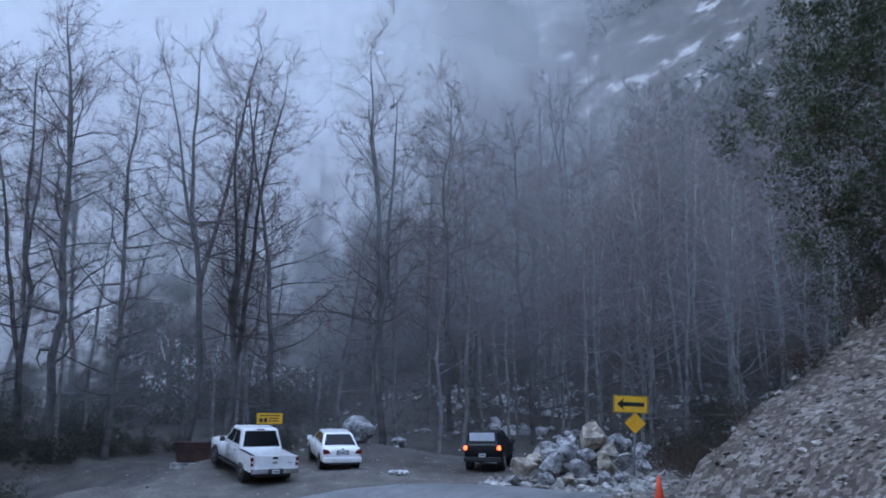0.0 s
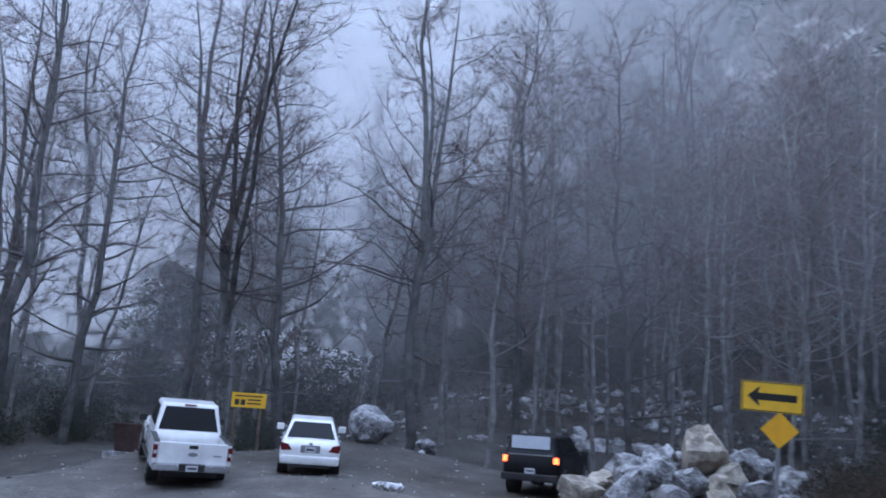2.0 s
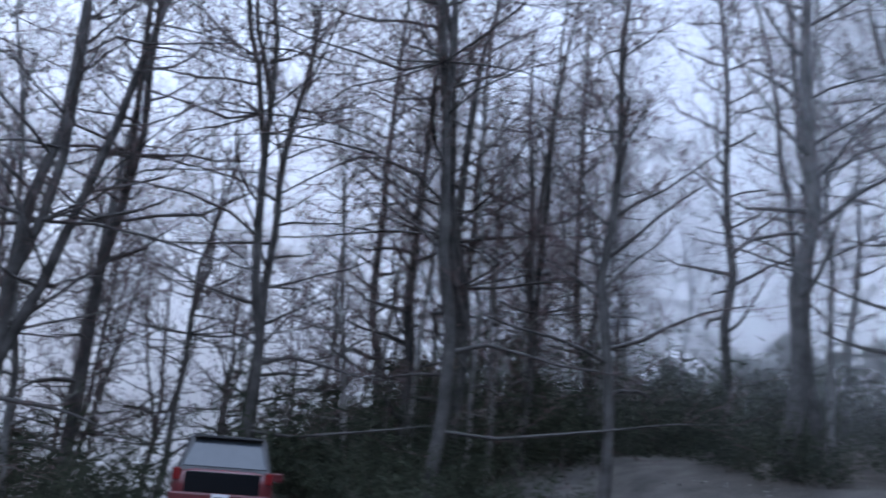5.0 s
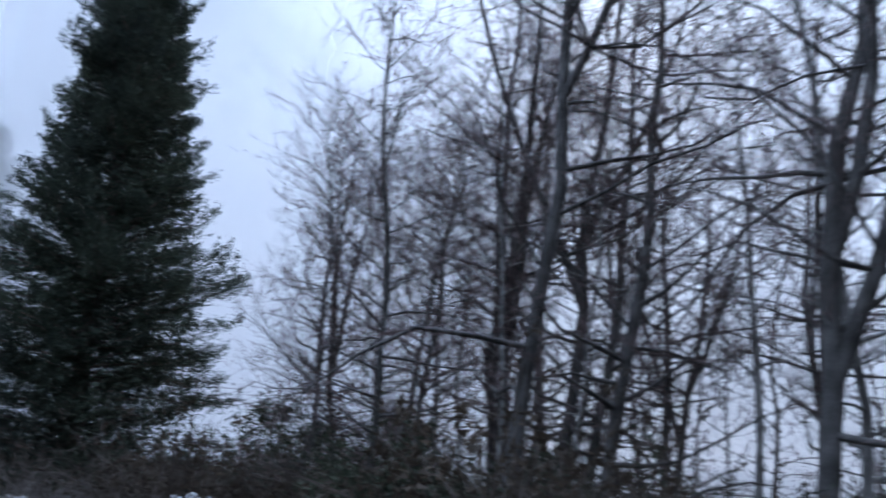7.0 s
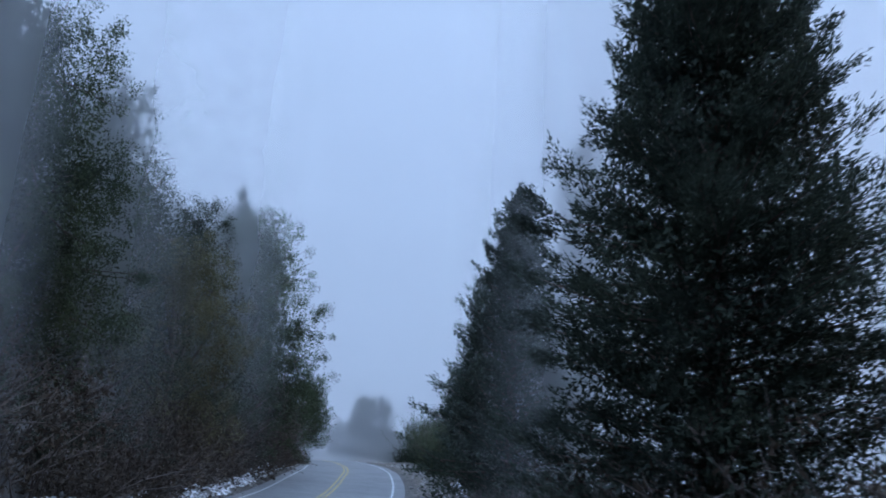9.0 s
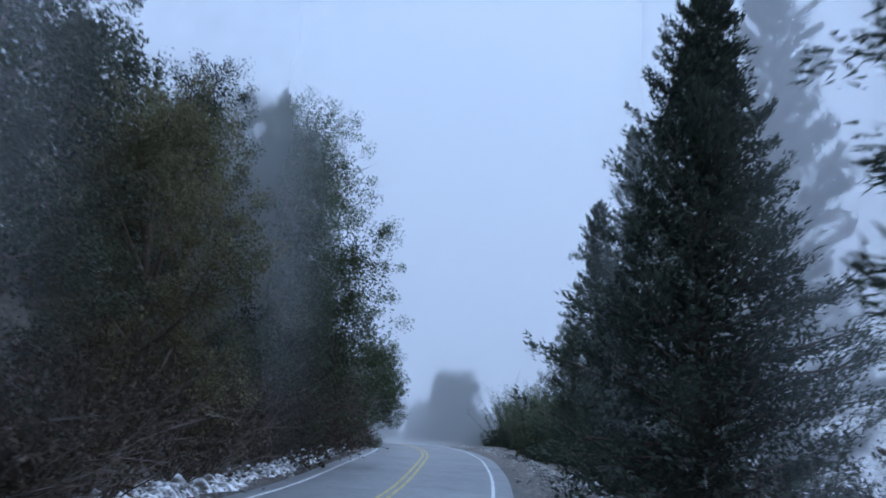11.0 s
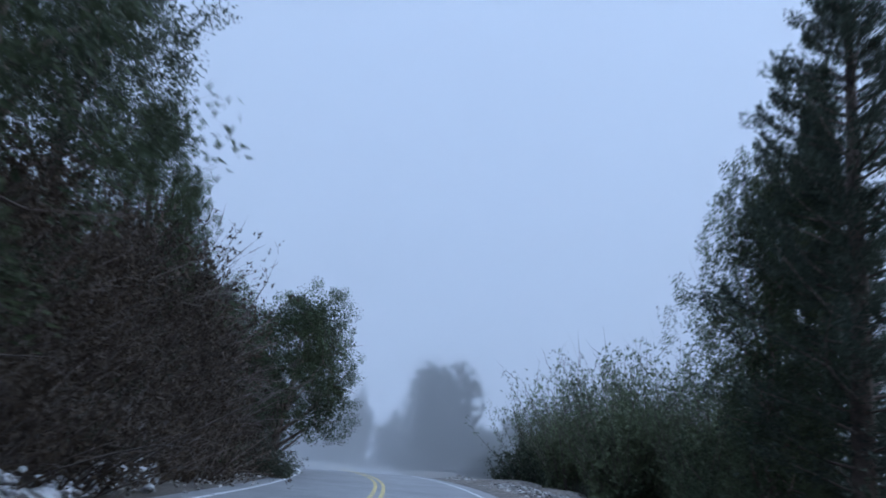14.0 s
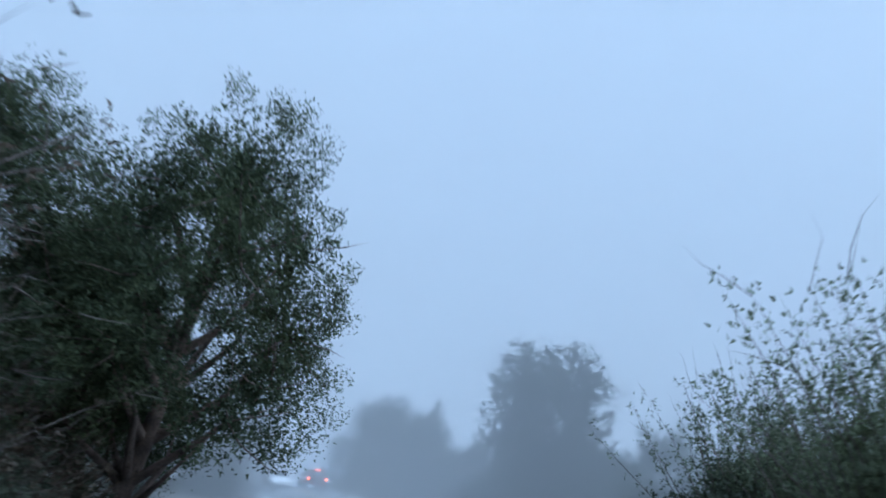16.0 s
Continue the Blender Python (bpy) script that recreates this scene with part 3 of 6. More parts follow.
def blade_clump(g, rng, c, out, n, size, wide, spread):
    """n small pointed leaf blades round c."""
    way = units(np.asarray(out) + rng.normal(0, spread, (n, 3)))
    blades(g, rng, c + rng.normal(0, size * 0.35, (n, 3)), way, size * rng.uniform(0.6, 1.3, n), wide * rng.uniform(0.6, 1.2, n))


def conifer(seed, height, radius, mat, branches=150, fans=16, each=14, fan=0.85, wide=0.028, bare=0.04, power=0.95, droop=-0.1, skirt=0.12, ragged=0.2, core=12):
    """Evergreen with a tapered trunk and tiers of branches that carry flat, feathery sprays with gaps between them."""
    rng = np.random.default_rng(seed)
    wood, leaf = Geo(), Geo()
    k = 10
    h = np.linspace(-0.05, 1, k + 1)
    stem = np.stack([np.cumsum(rng.normal(0, 0.05, k + 1)), np.cumsum(rng.normal(0, 0.05, k + 1)), h * height], 1)
    girth = height * 0.013 + 0.06
    wood.tube(stem, girth * (1.03 - np.clip(h, 0, 1)) + 0.02, 8)
    foot, way, size = [], [], []
    for n in range(branches):
        u = bare + (0.995 - bare) * ((n + rng.uniform(0, 1)) / branches) ** 0.9
        a = n * 2.4 + rng.normal(0, 0.35)
        lobe = 1 - ragged + ragged * (math.sin(u * 19 + seed) * 0.5 + math.sin(2 * a + seed * 1.7 + u * 9) * 0.5) + rng.uniform(-ragged, ragged) * 0.7
        length = radius * (1 - u) ** power * min(1.0, 0.62 + 0.38 * (u - bare) / skirt) * lobe + 0.22
        p = np.array((np.interp(u, h, stem[:, 0]), np.interp(u, h, stem[:, 1]), u * height))
        line = bent(rng, p, (math.cos(a), math.sin(a), 0.05 + 0.6 * u + droop), length, 4, 0.09, 0.10)
        wood.tube(line, np.linspace(0.025 + 0.010 * length, 0.008, 5), 3)
        m = max(3, int(round(fans * (0.3 + 0.7 * length / radius))))
        t = (1 - rng.uniform(0, 0.92, m) ** 1.3) * 4
        j = np.minimum(t.astype(int), 3)
        tan = units(line[j + 1] - line[j])
        side = units(np.cross(tan, (0, 0, 1.0)))
        off = rng.uniform(-1, 1, (m, 1))
        spread = (0.05 + 0.30 * length * (t / 4) * (1.2 - t / 4))[:, None]
        foot.append(line[j] + (line[j + 1] - line[j]) * (t - j)[:, None] + side * off * spread)
        way.append(units(tan + side * (off + rng.uniform(-0.3, 0.3, (m, 1))) * 0.6 + np.array((0, 0, 1.0)) * rng.uniform(-0.15, 0.35, (m, 1))))
        size.append(fan * rng.uniform(0.7, 1.25, m) * (0.45 + 0.55 * min(1.0, length / radius * 1.4)))
    foot, way, size = np.vstack(foot), np.vstack(way), np.concatenate(size)
    i = np.repeat(np.arange(len(foot)), each)
    n = len(i)
    s = rng.random(n)
    side = units(np.cross(way, (0, 0, 1.0)))[i]
    across = rng.normal(0, 0.30, (n, 1)) * (1.15 - s[:, None])
    base = foot[i] + (way[i] * (s[:, None] - 0.35) + side * across + np.array((0, 0, 1.0)) * (rng.normal(0, 0.13, (n, 1)) - 0.25 * across**2)) * size[i][:, None]
    out = units(way[i] * 0.9 + side * (across * 1.6 + rng.normal(0, 0.35, (n, 1))) + np.array((0, 0, 1.0)) * rng.normal(0.15, 0.35, (n, 1)))
    blades(leaf, rng, base, out, rng.uniform(0.10, 0.24, n) * (0.5 + 0.5 * size[i]), wide * rng.uniform(0.7, 1.3, n))
    # filler blades about the trunk, added to block sky gaps and shade the inside
    n = branches * core
    u = rng.uniform(bare, 0.9, n)
    a, o = rng.uniform(0, 6.283, n), np.sqrt(rng.random(n)) * radius * 0.72 * (1 - u) ** power
    base = np.stack([np.cos(a) * o, np.sin(a) * o, u * height], 1)
    blades(leaf, rng, base, units(rng.normal(0, 1, (n, 3))), rng.uniform(0.15, 0.3, n), rng.uniform(0.04, 0.07, n))
    return wood.mesh("trunk", BARK_DARK, True), leaf.mesh("crown", mat)


def broadleaf(seed, height, radius, mat, shoots=3600, each=9, size=0.10, wide=0.024, base=0.18, lobes=9, lean=(0, 0), bark=None, low=0.12, domed=False, core=0.5, tuft=0.5):
    """Evergreen oak or bay: limbs that carry uneven masses of leafy shoots with gaps."""
    rng = np.random.default_rng(seed)
    wood, leaf = Geo(), Geo()
    top = np.array((lean[0] * height, lean[1] * height, height * 0.72))
    stem = np.array([top * u + np.append(rng.normal(0, 0.12, 2) * u, 0) for u in np.linspace(-0.06, 1, 8)])
    wood.tube(stem, np.linspace(height * 0.022 + 0.05, 0.05, 8), 8)
    hubs = []
    for n in range(lobes):
        u = base + (1.0 - base) * (n + 0.5) / lobes
        a = n * 2.4 + rng.normal(0, 0.35)
        ring = math.sin(math.pi * min(1.0, max(0.22, 0.4 - low * 2) + 0.70 * u)) ** 0.7
        if domed:
            ring = math.sin(math.pi * (0.22 + 0.58 * u)) ** 0.6
        c = np.array((math.cos(a) * radius * 0.62 * ring, math.sin(a) * radius * 0.62 * ring, height * (low + (0.92 - low) * u)))
        c[:2] += np.array(lean) * c[2]
        hubs.append((c, radius * rng.uniform(0.38, 0.56)))
        i = min(6, int(u * 6))
        mid = (stem[i] + c) / 2 + rng.normal(0, 0.2, 3)
        wood.tube(np.array([stem[i], mid, c]), (0.04 + 0.010 * height, 0.06, 0.02), 5)
    hubs.append((top + (0, 0, height * 0.16), radius * 0.40))
    share = np.array([r * r for _, r in hubs])
    for (c, r), cnt in zip(hubs, (share / share.sum() * shoots).astype(int)):
        tufts = max(6, int(26 * (r / tuft / 4.2) ** 1.6))
        d = units(rng.normal(0, 1, (tufts, 3)))
        bulge = np.array([noise.noise(Vector(q * 2.2 + c)) for q in d])
        q = c + d * (r * (0.62 + 0.34 * np.sqrt(rng.random(tufts))) * (1 + 0.22 * bulge))[:, None] * (1, 1, 0.9)
        way = units(d * 0.8 + (0, 0, 0.35) + rng.normal(0, 0.25, (tufts, 3)))
        n = cnt * each
        i = rng.integers(0, tufts, n)
        big = (tuft * rng.uniform(0.6, 1.3, tufts))[i][:, None]
        along = rng.uniform(-1, 1, (n, 1))
        foot = q[i] + (units(rng.normal(0, 1, (n, 3))) * np.cbrt(rng.random((n, 1))) * 0.72 + way[i] * along * 0.5) * big
        blades(leaf, rng, foot, units(way[i] * 0.6 + rng.normal(0, 0.6, (n, 3))), size * rng.uniform(0.6, 1.3, n), wide * rng.uniform(0.6, 1.2, n))
        # larger filler blades inside each lobe, added to shut out the sky
        n = int(cnt * core * 2.4)
        d = units(rng.normal(0, 1, (n, 3)))
        blades(leaf, rng, c + d * (r * rng.uniform(0.1, 0.74, n))[:, None], units(rng.normal(0, 1, (n, 3))), rng.uniform(0.5, 1.0, n) * (0.10 + size), rng.uniform(0.5, 1.0, n) * (0.02 + wide))
        for n in range(4):
            wood.tube(bent(rng, c, unit(rng.normal(0, 1, 3)), r * 1.05, 3, 0.08, 0.2), (0.03, 0.022, 0.014, 0.006), 3)
    return wood.mesh("trunk", bark or BARK_DARK, True), leaf.mesh("crown", mat)


def brush(seed, height, radius, leafmat, stems=60, leaves=500, size=0.12, wide=0.03, twigmat=None, arch=0.0, arms=4, core=0):
    """A many-stemmed bush: thin stems from one root with small leaves."""
    rng = np.random.default_rng(seed)
    wood, leaf = Geo(), Geo()
    lines = []
    for n in range(stems):
        a, o = rng.uniform(0, 6.28), rng.random() ** 0.6
        d = np.array((math.cos(a) * o * radius / height * 1.1, math.sin(a) * o * radius / height * 1.1, 1.0))
        ln = bent(rng, (math.cos(a) * o * radius * 0.3, math.sin(a) * o * radius * 0.3, -0.1), d, height * rng.uniform(0.55, 1.08), 4, -arch, 0.13)
        lines.append(ln)
        wood.tube(ln, np.linspace(0.020, 0.006, 5), 3)
        for t in range(arms):
            j = rng.integers(1, 5)
            ribbon(wood, bent(rng, ln[j], ln[j] - ln[j - 1] + rng.normal(0, 0.35, 3) * np.linalg.norm(ln[j] - ln[j - 1]), height * rng.uniform(0.12, 0.3), 3, 0, 0.2), 0.008, rng)
    for n in range(leaves):
        ln = lines[rng.integers(len(lines))]
        y = rng.uniform(0.15, 1) * 4
        j = min(int(y), 3)
        q = ln[j] + (ln[j + 1] - ln[j]) * (y - j) + rng.normal(0, radius * 0.07, 3)
        blade_clump(leaf, rng, q, unit(ln[j + 1] - ln[j]), 3, size, wide, 0.7)
    # coarse filler blades inside the bush, added to make it opaque
    for n in range(core):
        a, o = rng.uniform(0, 6.28), rng.random() ** 0.5 * radius * 0.62
        q = np.array((math.cos(a) * o, math.sin(a) * o, height * rng.uniform(0.05, 0.62) * (1 - 0.4 * (o / radius) ** 2)))
        blade_clump(leaf, rng, q, rng.normal(0, 1, 3), 7, 0.05 + height * 0.028, 0.02 + height * 0.007, 1.0)
    parts = [("branchwork", wood.mesh("branchwork", twigmat or TWIG_PALE))]
    if leaves:
        parts.append(("foliage", leaf.mesh("foliage", leafmat)))
    return parts


def thing(name, parts, label, category, group=""):
    """A prototype thing under an empty, parts given as (name, mesh)."""
    e = empty(name)
    for n, me in parts:
        part(n, me, None, e)
    return tagged(e, label, category, group)


class Stock:
    """Prototypes of one kind; the first use places the prototype itself, later uses copy it."""

    def __init__(self, protos):
        self.protos, self.used = protos, [False] * len(protos)

    def put(self, i, x, y, turn=0.0, size=1.0, label="", sink=0.0, tall=1.0, z=None):
        i %= len(self.protos)
        zz = (ground_z(x, y) if z is None else z) - sink
        m = Matrix.LocRotScale((x, y, zz), Euler((0, 0, turn)), (size, size, size * tall))
        if self.used[i]:
            ob = copy_thing(self.protos[i], m)
        else:
            ob, self.used[i] = self.protos[i], True
            ob.matrix_basis = m
        if label:
            ob["label"] = label
        return ob


def two(pair):
    return [("trunk", pair[0]), ("crown", pair[1])]


ALDER_LABEL = "bare grey alder with reddish twigs and old catkins"
alders = Stock([thing("alder_tree", two(alder(11 + i, h, g, ln, fk, lb, fs, rc, leaves=lv, forks=2)), ALDER_LABEL, "tree", "bare alders of the streamside wood")
    for i, (h, g, ln, fk, lb, fs, rc, lv) in enumerate([
        (24, 0.20, (0.01, 0.0), 0.0, 52, 0.16, 0.25, 0),
        (26, 0.23, (0.02, 0.02), 0.42, 60, 0.20, 0.23, 0),
        (22, 0.17, (0.07, -0.02), 0.0, 50, 0.14, 0.26, 0.0),
        (25, 0.21, (-0.04, 0.02), 0.30, 58, 0.20, 0.24, 0),
        (20, 0.15, (0.02, -0.07), 0.0, 46, 0.18, 0.25, 0.05),
        (23, 0.18, (-0.05, -0.04), 0.5, 54, 0.12, 0.27, 0.05),
        (18, 0.13, (0.09, 0.05), 0.0, 40, 0.14, 0.27, 0.05),
        (26, 0.25, (-0.09, 0.0), 0.0, 46, 0.22, 0.22, 0.0)])])
thin_alders = Stock([thing("alder_tree", two(alder(41 + i, h, g, ln, 0.0, lb, fs, 0.23, 9, 7, bark=BARK_PALE)), "slender bare alder with pale bark in the wood", "tree", "bare alders of the streamside wood")
    for i, (h, g, ln, lb, fs) in enumerate([(19, 0.11, (0.05, 0.02), 36, 0.25), (21, 0.12, (-0.08, 0.04), 38, 0.3), (16, 0.10, (0.16, -0.10), 34, 0.2), (22, 0.13, (0.0, 0.06), 40, 0.35)])])

edge_alders = Stock([thing("alder_tree", two(alder(61 + i, 16 + 2 * i, 0.14, (0.03, -0.03), 0.0, 62, 0.10, 0.33, 14, 11)), "broad bare alder with layered fine twigs", "tree", "bare alders of the streamside wood") for i in range(2)])

rng = random.Random(5)
# trunks that stand out, by place: x, y, kind, turn, size
for x, y, i, turn, s in [
    (-21.2, 45.0, 7, 0.0, 1.05), (-18.3, 46.4, 0, 2.3, 0.95), (-14.6, 48.5, 1, 1.2, 1.0), (-25.3, 51.0, 3, 2.0, 1.0), (-11.6, 45.0, 3, 4.6, 0.9), (-25.5, 57.0, 5, 0.5, 1.1), (-9.2, 47.6, 2, 4.0, 1.0),
    (-28.3, 24.4, 3, 0.6, 1.0), (-32.8, 19.2, 0, 2.2, 1.0), (-33.6, 27.3, 1, 5.0, 1.05), (-29.6, 31.6, 2, 2.8, 1.0), (-26.0, 36.2, 5, 1.0, 1.0),
    (-30.8, 17.4, 5, 3.6, 1.05), (-39.0, 13.0, 1, 2.5, 1.0), (-34.2, 11.6, 2, 0.2, 0.85),
    (-23.5, 40.5, 4, 2.0, 1.1), (-30.6, 39.0, 3, 4.4, 1.0), (-3.2, 45.6, 3, 0.9, 0.95), (0.4, 51.2, 4, 2.2, 1.0), (5.2, 49.0, 6, 1.1, 1.1),
    (15.4, 58.0, 0, 2.4, 0.95), (19.8, 64.5, 2, 3.0, 1.0), (8.9, 60.0, 5, 0.4, 0.9)]:
    alders.put(i, x, y, turn, s, sink=0.1)
placed = [(0, 0)]


def inside(x, y):
    """How far north of the wood's southern edge a place lies."""
    return ((x + 14.15) * -17.19 + (y - 24.42) * 21.67) / 27.66




def scatter(stock, count, box, gap, sizes, ok, label="", sink=0.1, kinds=None):
    n = tries = 0
    while n < count and tries < count * 60:
        tries += 1
        x, y = rng.uniform(box[0], box[1]), rng.uniform(box[2], box[3])
        if not ok(x, y) or any((x - a) ** 2 + (y - b) ** 2 < gap * gap for a, b in placed):
            continue
        placed.append((x, y))
        stock.put(rng.choice(kinds) if kinds else rng.randrange(99), x, y, rng.uniform(0, 6.28), rng.uniform(*sizes), label, sink)
        n += 1


# the wood north of the turnout, thicker to the back and right
scatter(thin_alders, 56, (-22, 40, 43.5, 58), 1.5, (0.75, 1.05), lambda x, y: y > 44 + 0.1 * abs(x - 2))
scatter(alders, 26, (-36, 46, 54, 76), 2.4, (0.7, 0.95), lambda x, y: True)
scatter(alders, 26, (4, 46, 56, 80), 2.4, (0.75, 1.0), lambda x, y: x < y - 30)
scatter(thin_alders, 26, (2, 30, 47, 58), 1.6, (0.7, 0.95), lambda x, y: True)
# the wood west of the bend
scatter(alders, 30, (-58, -27, 8, 58), 2.8, (0.8, 1.05), lambda x, y: land(x, y)[2][0] > 12 and inside(x, y) > 5)
scatter(thin_alders, 24, (-54, -27, 8, 52), 2.0, (0.8, 1.15), lambda x, y: land(x, y)[2][0] > 10.5 and inside(x, y) > 2)

for i, (x, y) in enumerate([(-36.0, 7.4), (-37.5, 16.5), (-38.6, 9.0), (-34.0, 15.8), (-41.8, 18.5), (-40.2, 7.4), (-43.0, 6.2), (-44.5, 12.0), (-35.0, 12.6), (-42.0, 10.2), (-45.8, 8.0), (-39.4, 5.8)]):
    (edge_alders if i in (0, 5, 8) else alders if i % 3 else thin_alders).put(i, x, y, i * 1.1, (0.96 if i in (0, 5, 8) else min(1.0, 0.62 + 0.036 * max(0, inside(x, y) + 3))))
for i in range(9):
    x, y = -27.5 - rng.uniform(0, 9), 36.5 + i * 1.35 + rng.uniform(0, 1.5)
    (thin_alders if i % 3 else alders).put(i, x, y, i * 1.7, rng.uniform(0.75, 1.0))
# evergreens
cedars = Stock([thing("cedar_tree", two(conifer(71, 27, 7.0, CEDAR, 430, 12, 74, 1.2, 0.027, 0.02, 0.80, -0.12, 0.10, 0.2, 85)), "tall dense dark green incense cedar", "tree", "conifers along the road"),
    thing("cedar_tree", two(conifer(72, 15, 5.7, CEDAR, 210, 9, 56, 1.0, 0.026, 0.01, 0.85, -0.05, 0.08, 0.2, 60)), "dark green conical cedar beside the road", "tree", "conifers along the road"),
    thing("cedar_tree", two(conifer(73, 26, 6.8, PINE, 210, 12, 64, 1.2, 0.027, 0.05, 0.70, 0.0, 0.2, 0.28, 8)), "grey-green conifer with open branches in the mist", "tree", "conifers along the road")])
pines = Stock([thing("pine_tree", two(conifer(81, 20, 2.8, PINE, 80, 5, 60, 0.9, 0.026, 0.30, 0.42, 0.05, 0.1, 0.35, 4)), "slim pine with tufted branches in the mist", "tree", "conifers along the road")])
oaks = Stock([thing("oak_tree", two(broadleaf(91, 14, 5.5, OAK, 9000, 11, 0.085, 0.026, base=0.04, low=0.07, lobes=20, core=1.6)), "dense dark evergreen oak leaning over the road", "tree", "evergreen oaks on the bank"),
    thing("oak_tree", two(broadleaf(92, 11, 4.2, OAK, 4600, 10, 0.09, 0.028, base=0.0, low=0.03, lobes=16, core=1.4)), "leafy evergreen oak on the roadside bank", "tree", "evergreen oaks on the bank"),
    thing("oak_tree", two(broadleaf(93, 13, 4.6, SHRUB, 4200, 10, 0.095, 0.029, base=0.0, low=0.03, lobes=18, core=1.4)), "grey-green evergreen tree on the roadside bank", "tree", "evergreen oaks on the bank")])
olive_oaks = Stock([thing("oak_tree", two(broadleaf(94, 11, 4.3, OLIVE_HAZED, 5200, 10, 0.09, 0.027, base=0.02, low=0.06, lobes=17, core=1.2)), "olive-brown live oak beside the road", "tree", "evergreen oaks on the bank")])
bank_oak = Stock([thing("oak_tree", two(broadleaf(97, 8.4, 3.9, OAK, 6500, 11, 0.08, 0.024, base=0.05, low=0.16, lobes=24, lean=(-0.17, 0.02), core=1.6)), "leafy dark evergreen oak overhanging the road's bend", "tree", "evergreen oaks on the bank")])
fog_oaks = Stock([thing("oak_tree", two(broadleaf(108 + i, 8, 3.0 + 0.5 * i, SHRUB, 2400, 6, 0.19, 0.055, base=0.1 - 0.2 * i, low=0.10 - 0.10 * i, lobes=24, domed=True, core=1.4, tuft=0.6)), "round-crowned tree fading into fog", "tree", "trees in the fog") for i in range(2)])
far_oaks = Stock([thing("oak_tree", two(broadleaf(95, 9, 3.4, SHRUB, 1100, 5, 0.20, 0.06, base=0.0, low=0.05, lobes=16, core=1.0)), "round-crowned tree fading into fog", "tree", "trees in the fog")])

for s, i, x, y, t, k in [(cedars, 0, -33.6, -1.8, 0.0, 1.0), (cedars, 1, -34.9, -17.8, 1.0, 0.98), (cedars, 2, -42.3, -24.8, 2.0, 0.86), (cedars, 2, -43.1, -42.2, 2.6, 0.69), (oaks, 1, -42.4, -44.0, 2.6, 0.5),
    (cedars, 2, -41.3, -34.6, 0.4, 0.78), (cedars, 1, -41.4, -30.0, 3.6, 0.9), (cedars, 1, -46.5, -47.5, 5.0, 0.62)]:
    s.put(i, x, y, t, k, tall=1.5 if k < 0.7 and i == 1 else 1.0)
for i, x, y, t, k in [(0, 16.4, 25.4, 2.0, 0.95), (1, 18.6, 30.0, 4.0, 1.1), (2, 21.0, 22.0, 1.0, 0.9), (1, 15.6, 20.0, 0.5, 0.8), (1, 17.0, 29.0, 0.5, 0.6), (2, 20.5, 35.0, 0.5, 0.7)]:
    oaks.put(i, x, y, t, k * 1.35, "dark green evergreen on top of the cut bank")
# left of the second stretch
for s, i, x, y, t, k in [(oaks, 0, -24.7, -37.0, 0.2, 0.83), (oaks, 2, -21.0, -30.5, 2.0, 0.76), (olive_oaks, 0, -20.4, -24.4, 3.0, 0.9),
    (oaks, 2, -16.8, -17.0, 0.9, 0.76), (oaks, 0, -13.5, -11.0, 4.2, 0.75), (oaks, 1, -15.0, -3.0, 5.2, 0.8), (cedars, 1, -11.6, -10.5, 0.3, 1.3),
    (cedars, 2, -12.4, -22.0, 3.3, 0.58), (cedars, 1, -9.0, -4.0, 1.9, 1.3), (pines, 0, -24.9, -46.0, 0, 0.74), (oaks, 2, -25.6, -47.2, 5.5, 0.86), (oaks, 1, -22.6, -42.0, 1.4, 1.0),
    (oaks, 2, -30.2, -78.5, 3.0, 0.6), (oaks, 2, -25.5, -56.0, 3.0, 0.8), (oaks, 1, -29.4, -60.2, 2.0, 0.8), (oaks, 1, -28.4, -56.6, 4.1, 0.88), (pines, 0, -34.0, -113, 1.5, 0.75), (far_oaks, 0, -19.0, -47.0, 2.2, 1.3)]:
    s.put(i, x, y, t, k)
for i in range(16):
    x, y = -24 + i * 4.2 + rng.uniform(-1.5, 1.5), rng.uniform(60, 74)
    far_oaks.put(0, x, y, x * 1.3, rng.uniform(0.8, 1.25), "dark evergreen tree behind the bare alders")
for i in range(17):
    x, y = rng.uniform(-45, -36), 2 + i * 2.9
    far_oaks.put(0, x, y, x * 1.3, rng.uniform(0.45, 0.66), "dark evergreen thicket behind the bare alders")
for x, y, t, k, z in [(-33.8, -68.6, 0.0, 0.92, -7.6), (-32.6, -71.0, 3.3, 0.72, -7.7), (-30.8, -66.0, 2.1, 0.95, -7.2), (-28.2, -70.0, 4.0, 0.9, -7.4), (-30.4, -73.5, 1.0, 0.8, -7.7)]:
    bank_oak.put(0, x, y, t, k, z=z)
for i in range(18):
    x, y = -56 + i * 1.9, 59 + (i % 4) * 4.0 + rng.uniform(-1, 1)
    far_oaks.put(0, x, y, x * 1.3, rng.uniform(0.3, 0.45), "dark evergreen thicket behind the bare alders")
for i in range(13):
    k = S_OUT + 8 + i * 4
    p = LANE[k, :2] - RIGHT[k] * (12.5 + (i % 2) * 1.8)
    far_oaks.put(0, p[0], p[1], i * 1.3, rng.uniform(0.75, 0.92), "dark evergreen tree behind the roadside oaks")
